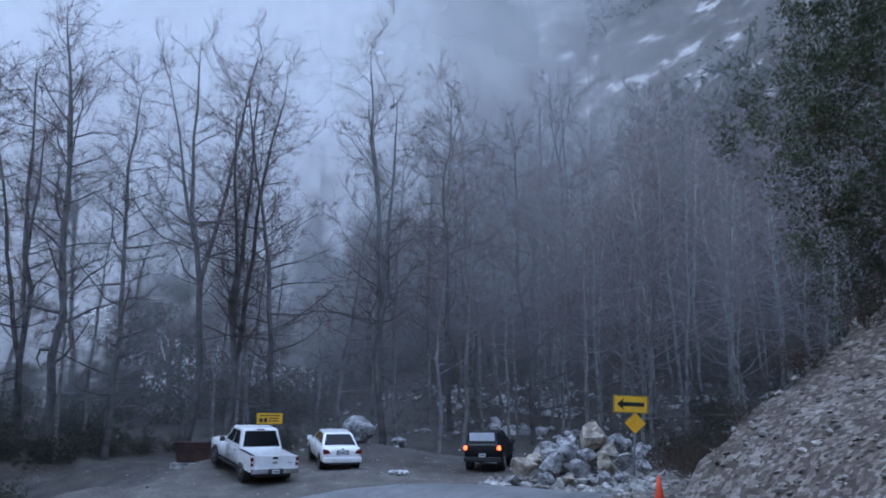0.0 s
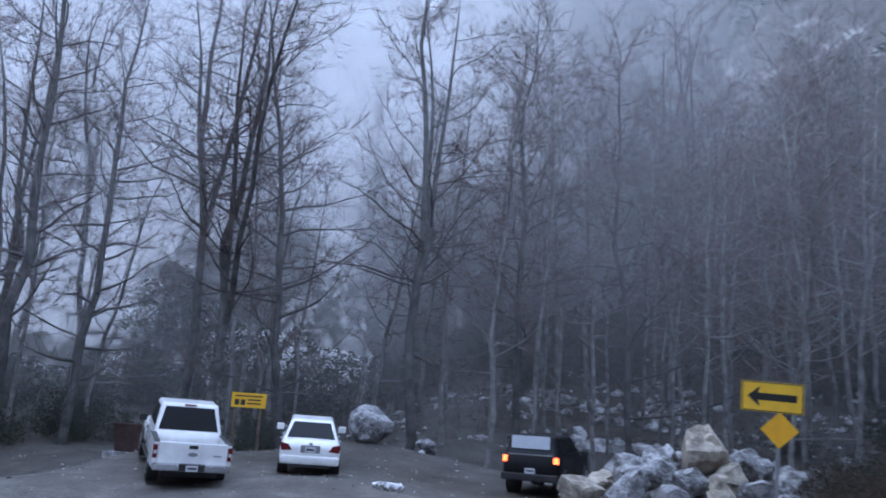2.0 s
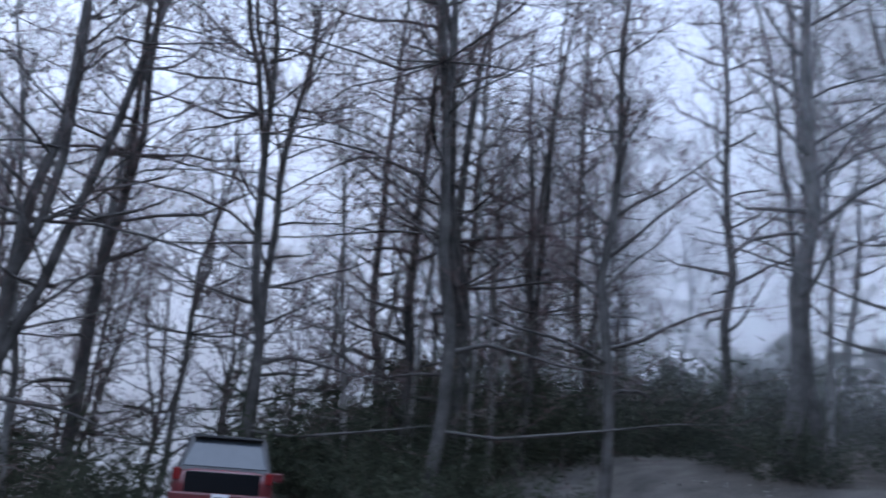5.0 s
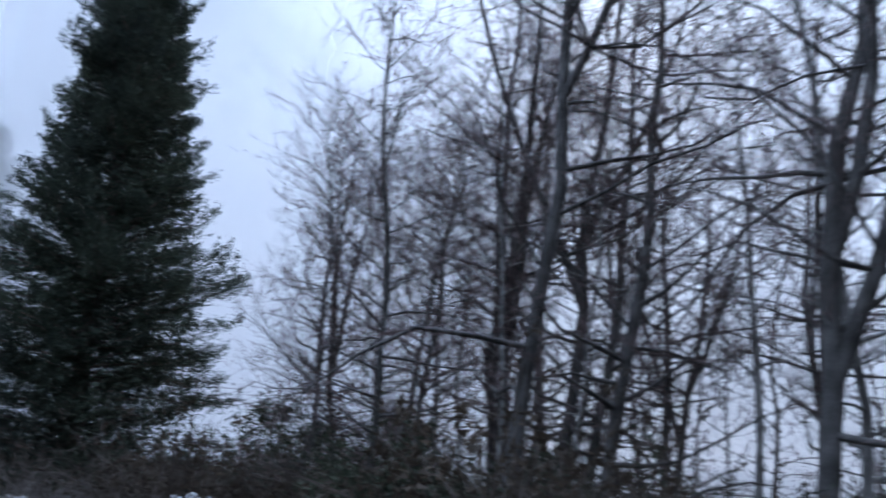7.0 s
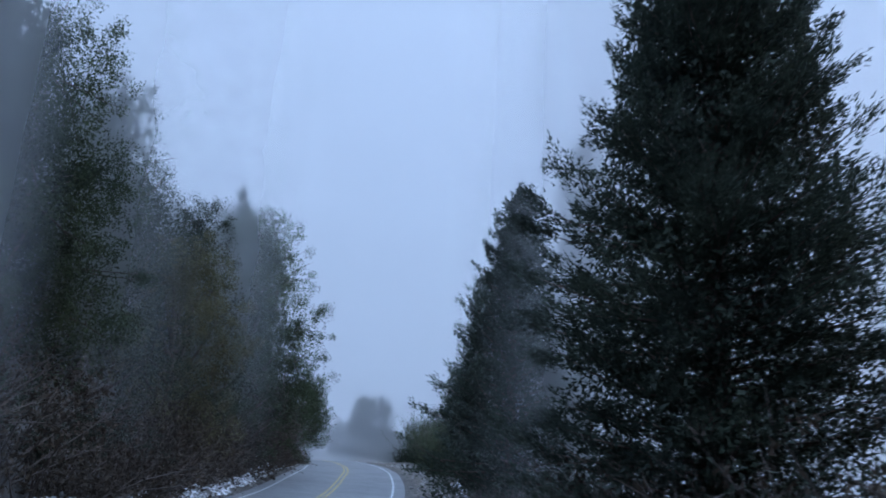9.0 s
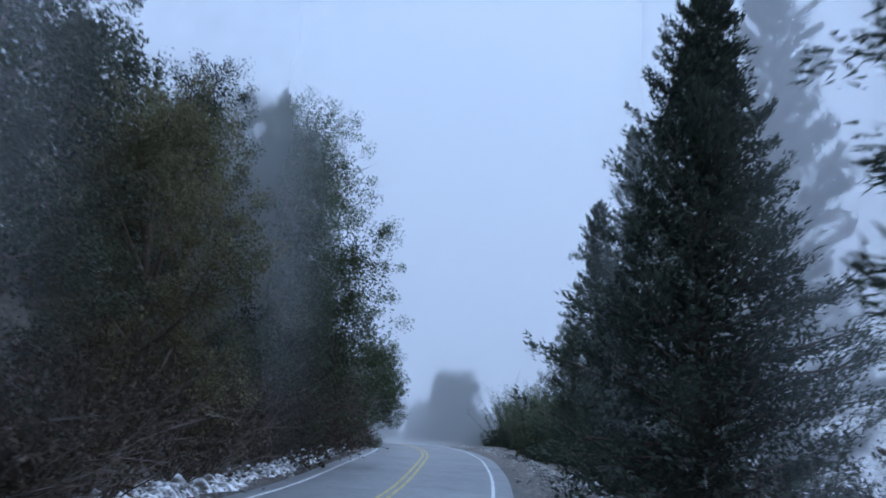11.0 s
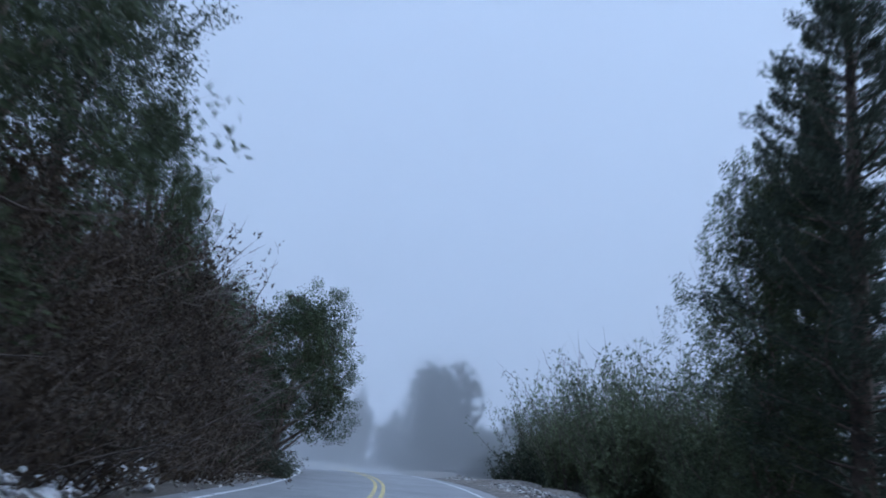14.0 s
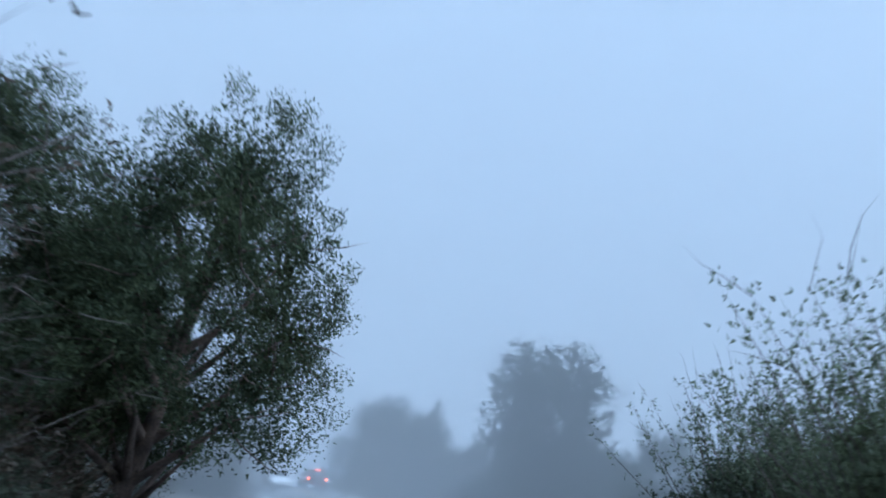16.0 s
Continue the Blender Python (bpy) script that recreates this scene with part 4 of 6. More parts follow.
# fading into the fog to the south
for x, y, k in [(-47.6, -88.5, 0.95), (-51.5, -91, 0.55), (-49.6, -86.5, 0.4), (-45.4, -87, 0.42), (-54, -87, 0.5), (-46, -101, 0.62), (-44.6, -110, 0.7), (-50, -104, 0.7), (-57, -98, 0.65), (-62, -94, 0.6),
    (-32.6, -93, 0.85), (-33.4, -104, 0.7), (-28, -90, 0.9), (-30.5, -84, 0.7), (-46, -122, 0.8), (-42.6, -117, 0.8), (-40.6, -136, 0.9), (-51, -118, 0.85), (-42.5, -131, 0.85), (-56, -112, 0.8), (-30, -116, 0.9)]:
    fog_oaks.put(0 if k > 0.9 else 1, x, y, x * 1.7, k * (1.45 if y < -95 else 1.0), tall=1.0 if k > 0.9 else 0.75 + 0.65 * abs(math.sin(x * 12.9 + y * 7.1)), z=max(land(x, y)[0][0], -8.8) - (0.1 if k > 0.9 else 0.6))

# bushes
shoots = Stock([thing("willow_shrub", brush(111 + i, 4.6, 1.9, WILLOW, 52, 3300, 0.09, 0.023, arms=2, core=420), "pale green shrub with upright leafy shoots", "shrub", "shrubs along the road") for i in range(2)])
shrubs = Stock([thing("shrub", brush(121 + i, 2.4, 2.0, SHRUB, 12, 1150, 0.075, 0.024, arms=2, core=190), "low dark leafy shrub", "shrub", "shrubs at the wood's edge") for i in range(2)])
dry_brush = Stock([thing("dry_brush", brush(131 + i, 2.5, 2.3, DRY, 34, 430, 0.09, 0.024, TWIG_PALE, 0.10, arms=3, core=70), "tangle of dry brown branches and brush", "brush", "dry brush by the road") for i in range(2)])
for i in range(17):
    y = -50 - i * 1.6
    k = int(np.argmin(np.abs(LANE[S_OUT:, 1] - y))) + S_OUT
    p = LANE[k, :2] + RIGHT[k] * (rng.uniform(6.8, 8.2) + (i % 3) * 1.7)
    shoots.put(i, p[0], p[1], rng.uniform(0, 6.28), rng.uniform(0.88, 1.14), z=LANE[k, 2] - 0.25)
shoots.put(0, -42.6, -50.6, 1.0, 0.95, "young leafy tree with thin upright shoots", z=-7.4)
for i in range(15):
    y = -51 - i * 1.7
    k = int(np.argmin(np.abs(LANE[S_OUT:, 1] - y))) + S_OUT
    p = LANE[k, :2] + RIGHT[k] * rng.uniform(6.6, 8.6)
    shrubs.put(i, p[0], p[1], rng.uniform(0, 6.28), rng.uniform(0.75, 1.05), "low dark leafy shrub under the pale shoots", z=LANE[k, 2] - 0.3)
for i in range(26):
    y = -72 - i * 1.5
    k = int(np.argmin(np.abs(LANE[S_OUT:, 1] - y))) + S_OUT
    p = LANE[k, :2] + RIGHT[k] * (rng.uniform(7.0, 8.5) + (i % 2) * 2.2)
    shrubs.put(i, p[0], p[1], rng.uniform(0, 6.28), rng.uniform(1.0, 1.9), "dark leafy shrub in the fog", z=LANE[k, 2] - 0.3)
for i in range(34):
    x, y = rng.choice((rng.uniform(-30, -9), rng.uniform(12, 30))), rng.uniform(44, 52)
    shrubs.put(i, x, y, rng.uniform(0, 6.28), rng.uniform(0.6, 1.2))
for i in range(30):
    x, y = rng.uniform(-26, 40), rng.uniform(54, 70)
    shrubs.put(i, x, y, rng.uniform(0, 6.28), rng.uniform(1.2, 2.2), "tall dark evergreen shrub among the bare trees")
for i in range(44):
    x, y = rng.uniform(-44, -24), rng.uniform(8, 50)
    if land(x, y)[2][0] > 9:
        shrubs.put(i, x, y, rng.uniform(0, 6.28), rng.uniform(0.7, 1.2), "tall dark evergreen shrub among the bare trees")
for i in range(46):
    k = S_BEND + 6 + i
    if k < len(LANE):
        p = LANE[k, :2] + RIGHT[k] * rng.uniform(10.5, 14)
        if (p[0] + 19.8) ** 2 + (p[1] - 29) ** 2 > 16 and p[0] < -18 and not (p[0] > -27 and abs(p[1] - 30) < 2.5):
            shrubs.put(i, p[0], p[1], rng.uniform(0, 6.28), rng.uniform(0.75, 1.1))
for i in range(84):
    k = S_OUT - 2 + int(i * 0.97)
    p = LANE[k, :2] - RIGHT[k] * rng.uniform(7.3, 9.8)
    (dry_brush if i % 3 else shrubs).put(i, p[0], p[1], rng.uniform(0, 6.28), rng.uniform(0.8, 1.3), sink=0.2)
for i in range(24):
    k = S_GAP + 4 + int(i * 1.9)
    p = LANE[k, :2] + RIGHT[k] * rng.uniform(7.6, 12.0)
    shrubs.put(i, p[0], p[1], rng.uniform(0, 6.28), rng.uniform(1.1, 1.8), "tall dark evergreen shrub under the conifers", z=LANE[k, 2] - 0.9)
for i in range(40):
    k = S_END - 13 + int(i * 0.55)
    p = LANE[k, :2] - RIGHT[k] * (7.4 + (i % 4) * 0.9 + rng.uniform(0, 0.7))
    dry_brush.put(i, p[0], p[1], rng.uniform(0, 6.28), rng.uniform(0.85, 1.15), sink=0.3)
for i in range(30):
    k = S_OUT - 2 + int(i * 0.9)
    p = LANE[k, :2] + RIGHT[k] * rng.uniform(7.0, 13)
    dry_brush.put(i, p[0], p[1], rng.uniform(0, 6.28), rng.uniform(0.9, 1.6))
for i in range(18):
    x, y = -32 - rng.uniform(0, 9), rng.uniform(0, 15)
    shrubs.put(i, x, y, rng.uniform(0, 6.28), rng.uniform(1.1, 1.5), "tall dark evergreen shrub under the alders", z=land(x, y)[0][0] * 0.5 - 2.4)
for i, (x, y) in enumerate([(10.4, 28.6), (11.6, 26.2), (12.6, 24.6), (13.4, 27.2), (11.2, 30.6), (12.4, 28.6), (14.2, 25.4)]):
    dry_brush.put(i, x, y, i * 1.9, 0.42 + 0.08 * (i % 4), "brown brush on the slope of the cut bank")
for i in range(12):
    x, y = -29.6 + (i % 3) * 1.2 + rng.uniform(-0.3, 0.3), -55.5 - i * 0.75
    dry_brush.put(i, x, y, rng.uniform(0, 6.28), rng.uniform(1.25, 1.6), sink=0.2)
for i in range(10):
    x, y = -29 - (i % 4) * 2.2, 38 + i * 1.3
    shrubs.put(i, x, y, i * 1.3, rng.uniform(1.1, 1.6), "tall dark evergreen shrub among the bare trees")
for i in range(22):
    x, y = -28.6 - (i % 3) * 2.2 + rng.uniform(-0.5, 0.5), 16.0 + i * 0.9
    shrubs.put(i, x, y, i * 2.3, rng.uniform(1.25, 1.65), "dark leafy shrub at the wood's edge")
for i in range(14):
    x, y = -33.4 + (i % 3) * 0.9 + rng.uniform(-0.2, 0.3), -60 - i * 0.62
    (dry_brush if i % 3 else shrubs).put(i, x, y, rng.uniform(0, 6.28), rng.uniform(0.6, 0.95), sink=0.1)
for i in range(34):
    x, y = rng.uniform(8.5, 19), rng.uniform(23, 40)
    if x > 14.5 or y > 38:
        dry_brush.put(i, x, y, rng.uniform(0, 6.28), rng.uniform(0.7, 1.1))

for i in range(14):
    x, y = rng.uniform(7.8, 14), rng.uniform(25.5, 34.5)
    if x - 7.5 > 0.25 * (34.5 - y):
        dry_brush.put(i, x, y, rng.uniform(0, 6.28), rng.uniform(0.3, 0.6), "brown brush on the slope of the cut bank", sink=0.05)

for i in range(18):
    x, y = rng.uniform(8.0, 10.4), rng.uniform(23.4, 27.0)
    dry_brush.put(i, x, y, rng.uniform(0, 6.28), rng.uniform(0.28, 0.5), "brown brush on the slope of the cut bank", sink=0.05)

dead = Stock([thing("dead_branches", brush(141 + i, 3.4, 2.6, DRY, 46, 0, 0.1, 0.02, TWIG_GREY, 0.24, arms=6), "pile of arching bare grey branches", "brush", "dry brush by the road") for i in range(2)])
for i in range(16):
    k = S_GAP - 2 + int(i * 1.5)
    p = LANE[k, :2] + RIGHT[k] * (6.4 + (i % 3) * 1.1)
    dead.put(i, p[0], p[1], i * 2.1, 0.7 + 0.12 * (i % 4), z=LANE[k, 2] - 0.5)
for i, (x, y, k) in enumerate([(-27.2, 4.6, 0.9), (-28.6, 7.6, 1.0), (-29.4, 3.0, 1.1), (-27.4, 0.4, 0.85), (-31.0, 6.0, 1.1), (-28.0, -3.2, 0.9), (-32.6, 4.4, 1.1), (-30.0, 9.6, 1.0), (-34.6, 5.2, 1.1), (-29.0, -6.2, 0.8), (-32.4, 9.2, 1.0), (-31.0, -60.5, 1.35), (-30.2, -58.4, 1.4), (-31.2, -62.8, 1.2)]):
    dead.put(i, x, y, i * 2.1, k, sink=0.2)
for i in range(9):
    dead.put(i, 8.4 + (i % 3) * 1.3, 28.6 + i * 0.62, i * 1.7, 0.32 + 0.05 * (i % 3), "bleached dry branches on the cut bank", sink=0.05)


def yucca(x, y, s):
    """A rosette of stiff grey-green blades."""
    r = np.random.default_rng(9)
    t = tagged(empty("yucca", pose(x, y, ground_z(x, y))), "grey-green yucca with stiff pointed leaves at the bank's foot", "yucca", "plants on the bank")
    n = 150
    u, a = r.random(n), r.uniform(0, 6.283, n)
    up = 0.15 + 1.5 * u
    way = units(np.stack([np.cos(a), np.sin(a), up], 1))
    base = np.stack([np.cos(a) * 0.06, np.sin(a) * 0.06, 0.25 + 0.1 * u], 1) * s
    g = Geo()
    side = units(np.cross(way, (0, 0, 1.0))) * 0.018 * s
    tip = base + way * (r.uniform(0.65, 0.9, n) * s)[:, None]
    mid = (base + tip) / 2 + (0, 0, 0.02)
    g.tris(np.stack([base - side * 0.7, base + side * 0.7, mid + side], 1)).tris(np.stack([base - side * 0.7, mid + side, mid - side], 1)).tris(np.stack([mid - side, mid + side, tip], 1))
    part("leaves", g, WILLOW, t)
    part("stem", Geo().tube([(0, 0, -0.15), (0, 0, 0.2 * s), (0, 0, 0.42 * s)], (0.12 * s, 0.13 * s, 0.05 * s), 8), BARK_DARK, t)


def undergrowth(name, seed, box, count, heights, ok, label, mat, half):
    """Dark tangle of leafless shoots and evergreen scrub on the floor of a wood."""
    r = np.random.default_rng(seed)
    xy = np.stack([r.uniform(box[0], box[1], count), r.uniform(box[2], box[3], count)], 1)
    xy = xy[ok(xy[:, 0], xy[:, 1])]
    z, _, side = land(xy[:, 0], xy[:, 1])
    patch = np.array([0.55 + 0.9 * max(0.0, 0.5 + noise.noise((x * 0.16, y * 0.16, seed))) for x, y in xy])
    g = Geo()
    h = r.uniform(*heights, len(xy)) * patch
    for k in range(22):
        n = len(xy)
        u = r.random(n) ** 1.25
        q = np.column_stack([xy + r.normal(0, 0.55, (n, 2)), z + u * h])
        blades(g, r, q, units(r.normal(0, 1, (n, 3)) * (1, 1, 0.5) + (0, 0, 0.7)), r.uniform(0.2, 0.65, n), r.uniform(*half, n))
    tagged(part(name, g, mat), label, "undergrowth", kind="stuff")


yucca(-31.9, -57.8, 1.3)
undergrowth("undergrowth", 21, (-62, -27, -6, 62), 6800, (1.8, 4.8), lambda x, y: (inside(x, y) > -7) & ((y > 4) | (x < -37)) & (land(x, y)[2] > 10), "dark tangle of scrub on the floor of the wood", SHRUB, (0.018, 0.042))
undergrowth("undergrowth", 22, (-30, 44, 49, 78), 4200, (1.2, 4.2), lambda x, y: (y > 50) & (x > -12), "dark tangle of scrub among the bare trees", TWIG_PALE, (0.008, 0.02))


def mountain_woods():
    """Small evergreens and scrub on the far slope."""
    r = np.random.default_rng(6)
    g = Geo()
    xs, ys = r.uniform(-40, 200, 4200), r.uniform(84, 320, 4200)
    z = land(xs, ys, False)[0]
    for x, y, zz in zip(xs, ys, z):
        if noise.noise((x * 0.025, y * 0.025, 2.0)) < -0.16:
            continue
        h = r.uniform(2.5, 9.0)
        for _ in range(22):
            u = r.random() ** 1.3
            c = np.array((x, y, zz + u * h)) + r.normal(0, 0.22 * h * (1.05 - u), 3) * (1, 1, 0.2)
            g.add([c, c + r.normal(0, 0.16 * h * (1.1 - u), 3), c + r.normal(0, 0.16 * h * (1.1 - u), 3)], [(0, 1, 2)])
    tagged(part("mountain_woods", g, PINE), "scattered evergreens and scrub on the mountainside", "woods", kind="stuff")


mountain_woods()


# ---- rocks, snow ----
def chunk(seed, sub=2, rough=0.35, flat=0.8, cuts=11, depth=(0.48, 0.78)):
    r = random.Random(seed)
    bm = bmesh.new()
    bmesh.ops.create_icosphere(bm, subdivisions=sub, radius=1.0)
    rough *= 1.3
    o = Vector((r.uniform(-9, 9), r.uniform(-9, 9), r.uniform(-9, 9)))
    for v in bm.verts:
        c = v.co.copy()
        v.co = c * (1 + rough * noise.noise(c * 1.1 + o) + rough * 0.4 * noise.noise(c * 2.7 + o) + rough * 0.25 * noise.noise(c * 6.0 + o))
        v.co.z *= flat
    # a few flat broken faces
    for _ in range(cuts):
        n = Vector((r.uniform(-1, 1), r.uniform(-1, 1), r.uniform(-0.6, 1))).normalized()
        d = r.uniform(*depth)
        for v in bm.verts:
            k = v.co.dot(n) - d
            if k > 0:
                v.co -= n * k
    return Geo().bm(bm)


small_chunks = []
for i in range(6):
    g = chunk(200 + i, 1, 0.5)
    small_chunks.append((np.vstack(g.v), g.f))


def heap(name, spots, mat, label, category):
    """Many loose stones or lumps, one piece of stuff. spots: x, y, z, size."""
    g = Geo()
    r = np.random.default_rng(len(spots))
    for x, y, z, s in spots:
        v, f = small_chunks[r.integers(6)]
        a = r.uniform(0, 6.28)
        t = v * (s * r.uniform(0.7, 1.3), s * r.uniform(0.7, 1.3), s * r.uniform(0.5, 1.0))
        t = np.stack([t[:, 0] * math.cos(a) - t[:, 1] * math.sin(a), t[:, 0] * math.sin(a) + t[:, 1] * math.cos(a), t[:, 2]], 1)
        g.add(t + (x, y, z), f)
    return tagged(part(name, g, mat), label, category, kind="stuff")


def lane_spot(k, d):
    return LANE[k, :2] + RIGHT[k] * d


def berm(name, a, b, side, count, size, height, mat, label, seed):
    r = random.Random(seed)
    pts = []
    for _ in range(count):
        u = r.uniform(a, b)
        k = min(int(u), len(LANE) - 1)
        amp = 0.35 + 0.65 * max(0.0, noise.noise((u * 0.16, seed, 0)) + 0.45)
        off = r.gauss(0, 0.34 if mat is SNOW else 0.7) * amp
        p = lane_spot(k, side + off) + tang[k] * (u - k)
        h = max(0.0, height * amp * (1 - abs(off) * 1.3)) * r.uniform(0.3, 1.0)
        pts.append((p[0], p[1], LANE[k, 2] + h, r.uniform(0.35, 1.25) * size * amp))
    return heap(name, pts, mat, label, "snow berm" if mat is SNOW else "rubble")


def snow_ridge(a, b, side, width, height, seed, label):
    """A ploughed bank of old snow, lumpy, broken and dirty, lying along the road."""
    across, g = np.linspace(-1, 1, 13), []
    rows = np.arange(a, b, 0.25)
    for u in rows:
        k = int(u)
        amp = height * max(0.02, 0.55 + 1.1 * noise.noise((u * 0.13, seed, 0.0))) * min(1.0, (u - a) / 2, (b - u) / 2)
        for c in across:
            p = LANE[k, :2] + (LANE[k + 1, :2] - LANE[k, :2]) * (u - k) + RIGHT[k] * (side + c * width * (0.75 + 0.5 * noise.noise((u * 0.3, seed, 5.0))))
            lump = 1 + 0.9 * noise.noise((p[0] * 1.3, p[1] * 1.3, seed)) + 0.5 * noise.noise((p[0] * 3.4, p[1] * 3.4, seed))
            g.append((p[0], p[1], LANE[k, 2] - 0.12 + max(0.0, (1 - c * c)) * amp * lump))
    m = len(across)
    f = [(i * m + j, i * m + j + 1, (i + 1) * m + j + 1, (i + 1) * m + j) for i in range(len(rows) - 1) for j in range(m - 1)]
    tagged(part("snow_bank", Geo().add(g, f), SNOW), label, "snow", kind="stuff")


snow_ridge(S_OUT - 6, S_END - 6, -6.9, 0.95, 0.6, 3, "low bank of dirty ploughed snow along the road")
snow_ridge(S_BEND + 6, S_OUT + 4, 5.1, 0.9, 0.8, 14, "dirty ploughed snow beside the bend")
berm("snow_berm", S_OUT + 2, S_END - 4, -6.7, 900, 0.18, 0.85, SNOW, "low bank of dirty ploughed snow along the road", 3)
berm("snow_berm", S_BEND + 7, S_OUT + 6, 5.0, 800, 0.19, 1.0, SNOW, "dirty ploughed snow and stones beside the road", 4)
berm("snow_berm", S_GAP, S_GAP + 34, 5.6, 500, 0.2, 0.4, SNOW, "dirty ploughed snow and stones beside the road", 9)
berm("rubble_berm", S_OUT + 4, S_END + 55, 4.3, 3200, 0.15, 0.35, RUBBLE, "grey gravel and broken rock along the road edge", 5)
berm("rubble_berm", S_OUT + 2, S_END + 50, -6.4, 700, 0.12, 0.2, RUBBLE, "loose stones along the foot of the bank", 6)

# stones of the cut bank, and stones strewn on the turnout
r = random.Random(8)
spots = []
while len(spots) < 5200:
    x, y = r.uniform(4, 20), r.uniform(10, 40)
    spots.append((x, y))
z, near, side = land([p[0] for p in spots], [p[1] for p in spots])
keep = (side > 3.2) & (side < 16) & (near < S_BEND) | (np.hypot(np.array([p[0] for p in spots]) - 12, np.array([p[1] for p in spots]) - 33) < 4.5)
heap("bank_rubble", [(p[0], p[1], zz, r.choice((0.04, 0.04, 0.05, 0.06, 0.06, 0.08, 0.10, 0.14, 0.2))) for p, zz, k in zip(spots, z, keep) if k], BANK_STONE, "pale broken stones covering the cut bank", "rubble")
spots = [(r.uniform(-24, 8), r.uniform(28, 44)) for _ in range(900)]
z, near, side = land([p[0] for p in spots], [p[1] for p in spots])
heap("turnout_stones", [(p[0], p[1], zz, r.choice((0.03, 0.04, 0.05, 0.08))) for p, zz, s in zip(spots, z, side) if s > 2.8], RUBBLE, "small stones strewn on the dirt turnout", "stones")
spots = [(r.gauss(9, 10), r.gauss(55, 4.0)) for _ in range(1300)]
spots = [p for p in spots if noise.noise((p[0] * 0.22, p[1] * 0.5, 3.0)) > -0.05]
z, near, side = land([p[0] for p in spots], [p[1] for p in spots])
heap("stream_boulders", [(p[0], p[1], zz, r.choice((0.12, 0.18, 0.25, 0.35, 0.55)) * max(0.3, 0.7 + noise.noise((p[0] * 0.1, p[1] * 0.1, 0)))) for p, zz in zip(spots, z)], PALE_STONE, "pale stones and old snow in the stream bed", "boulders")


def boulder(x, y, z, s, seed, mat, label, flat=0.8, stretch=(1, 1), turn=0.0, round_=False):
    ob = part("boulder", chunk(seed, 3, 0.22, flat, 9, (0.80, 0.95)) if round_ else chunk(seed, 3, 0.5, flat), mat)
    ob.matrix_basis = Matrix.LocRotScale((x, y, z), Euler((0, 0, turn)), (s * stretch[0], s * stretch[1], s))
    return tagged(ob, label, "boulder", "boulders round the turnout")


boulder(-4.3, 43.0, -0.60, 0.76, 5, ROCK, "large pale grey granite boulder at the turnout's edge", 0.85, (1.12, 1), 0.0, True)
boulder(-2.3, 43.4, ground_z(-2.3, 43.4) + 0.15, 0.5, 2, ROCK, "small grey boulder on the dirt", 0.6)
boulder(6.0, 34.4, -0.75, 0.85, 3, ROCK_TAN, "tall tan boulder on top of the rock pile", 1.0, (0.9, 0.9))
blocks = [(3.2, 33.6, -1.85, 0.55, ROCK_TAN), (4.3, 33.2, -1.65, 0.58, ROCK), (5.1, 32.6, -1.8, 0.5, ROCK), (6.2, 32.8, -1.7, 0.42, ROCK_TAN), (7.0, 33.4, -1.6, 0.46, ROCK), (7.3, 35.6, -1.0, 0.6, ROCK),
    (5.2, 35.2, -1.1, 0.62, ROCK), (4.4, 35.0, -1.4, 0.5, ROCK), (6.6, 34.0, -1.4, 0.55, ROCK_TAN), (2.6, 32.4, -2.25, 0.3, ROCK), (3.9, 32.2, -2.2, 0.33, ROCK), (5.9, 31.8, -2.1, 0.3, ROCK), (4.9, 34.0, -1.35, 0.5, ROCK),
    (3.7, 34.4, -1.6, 0.45, ROCK_TAN), (5.6, 33.5, -1.4, 0.45, ROCK), (6.9, 34.9, -0.95, 0.4, ROCK), (8.0, 34.4, -1.3, 0.45, ROCK), (4.7, 31.9, -2.2, 0.28, ROCK_TAN), (6.5, 31.6, -2.1, 0.3, ROCK), (7.6, 32.4, -1.8, 0.35, ROCK)]
for i, (x, y, z, s, m) in enumerate(blocks):
    boulder(x, y, z, s, 30 + i, m, "broken boulder in the rock pile by the arrow sign", 0.8, (1.25, 0.95), i * 1.3)
pile = [(r.gauss(5.4, 1.6), r.gauss(33.8, 1.3)) for _ in range(300)] + [(r.uniform(5, 11), r.uniform(29.5, 34)) for _ in range(260)]
heap("rock_pile", [(x, y, ground_z(x, y) + max(0, 0.9 - 0.4 * math.hypot(x - 5.4, y - 34)) * r.uniform(0.3, 1), r.choice((0.12, 0.18, 0.26, 0.34))) for x, y in pile], RUBBLE, "heap of broken pale rock beside the road", "rubble")
lump = chunk(77, 2, 0.5, 0.25)
ob = part("snow_lump", lump, SNOW)
ob.matrix_basis = Matrix.LocRotScale((-1.8, 35.5, ground_z(-1.8, 35.5) + 0.06), None, (0.55, 0.35, 0.5))
tagged(ob, "small lump of white snow on the dirt", "snow")

# ---- signs, cone, bin ----
def slab(w, h, t, bevel=0.02, corner=0.0):
    return Geo().box((-w / 2, -t / 2, -h / 2), (w / 2, t / 2, h / 2), bevel)


def post(x, y, z0, z1, parent, r=0.035, mat=None):
    return part("post", Geo().box((x - r, y - r, z0), (x + r, y + r, z1), 0.006), mat or SIGN_BACK, parent)


def poly_plate(points, y0, y1):
    n = len(points)
    v = [(x, y0, z) for x, z in points] + [(x, y1, z) for x, z in points]
    return Geo().add(v, [tuple(range(n)), tuple(range(2 * n - 1, n - 1, -1))] + [(i, n + i, n + (i + 1) % n, (i + 1) % n) for i in range(n)])


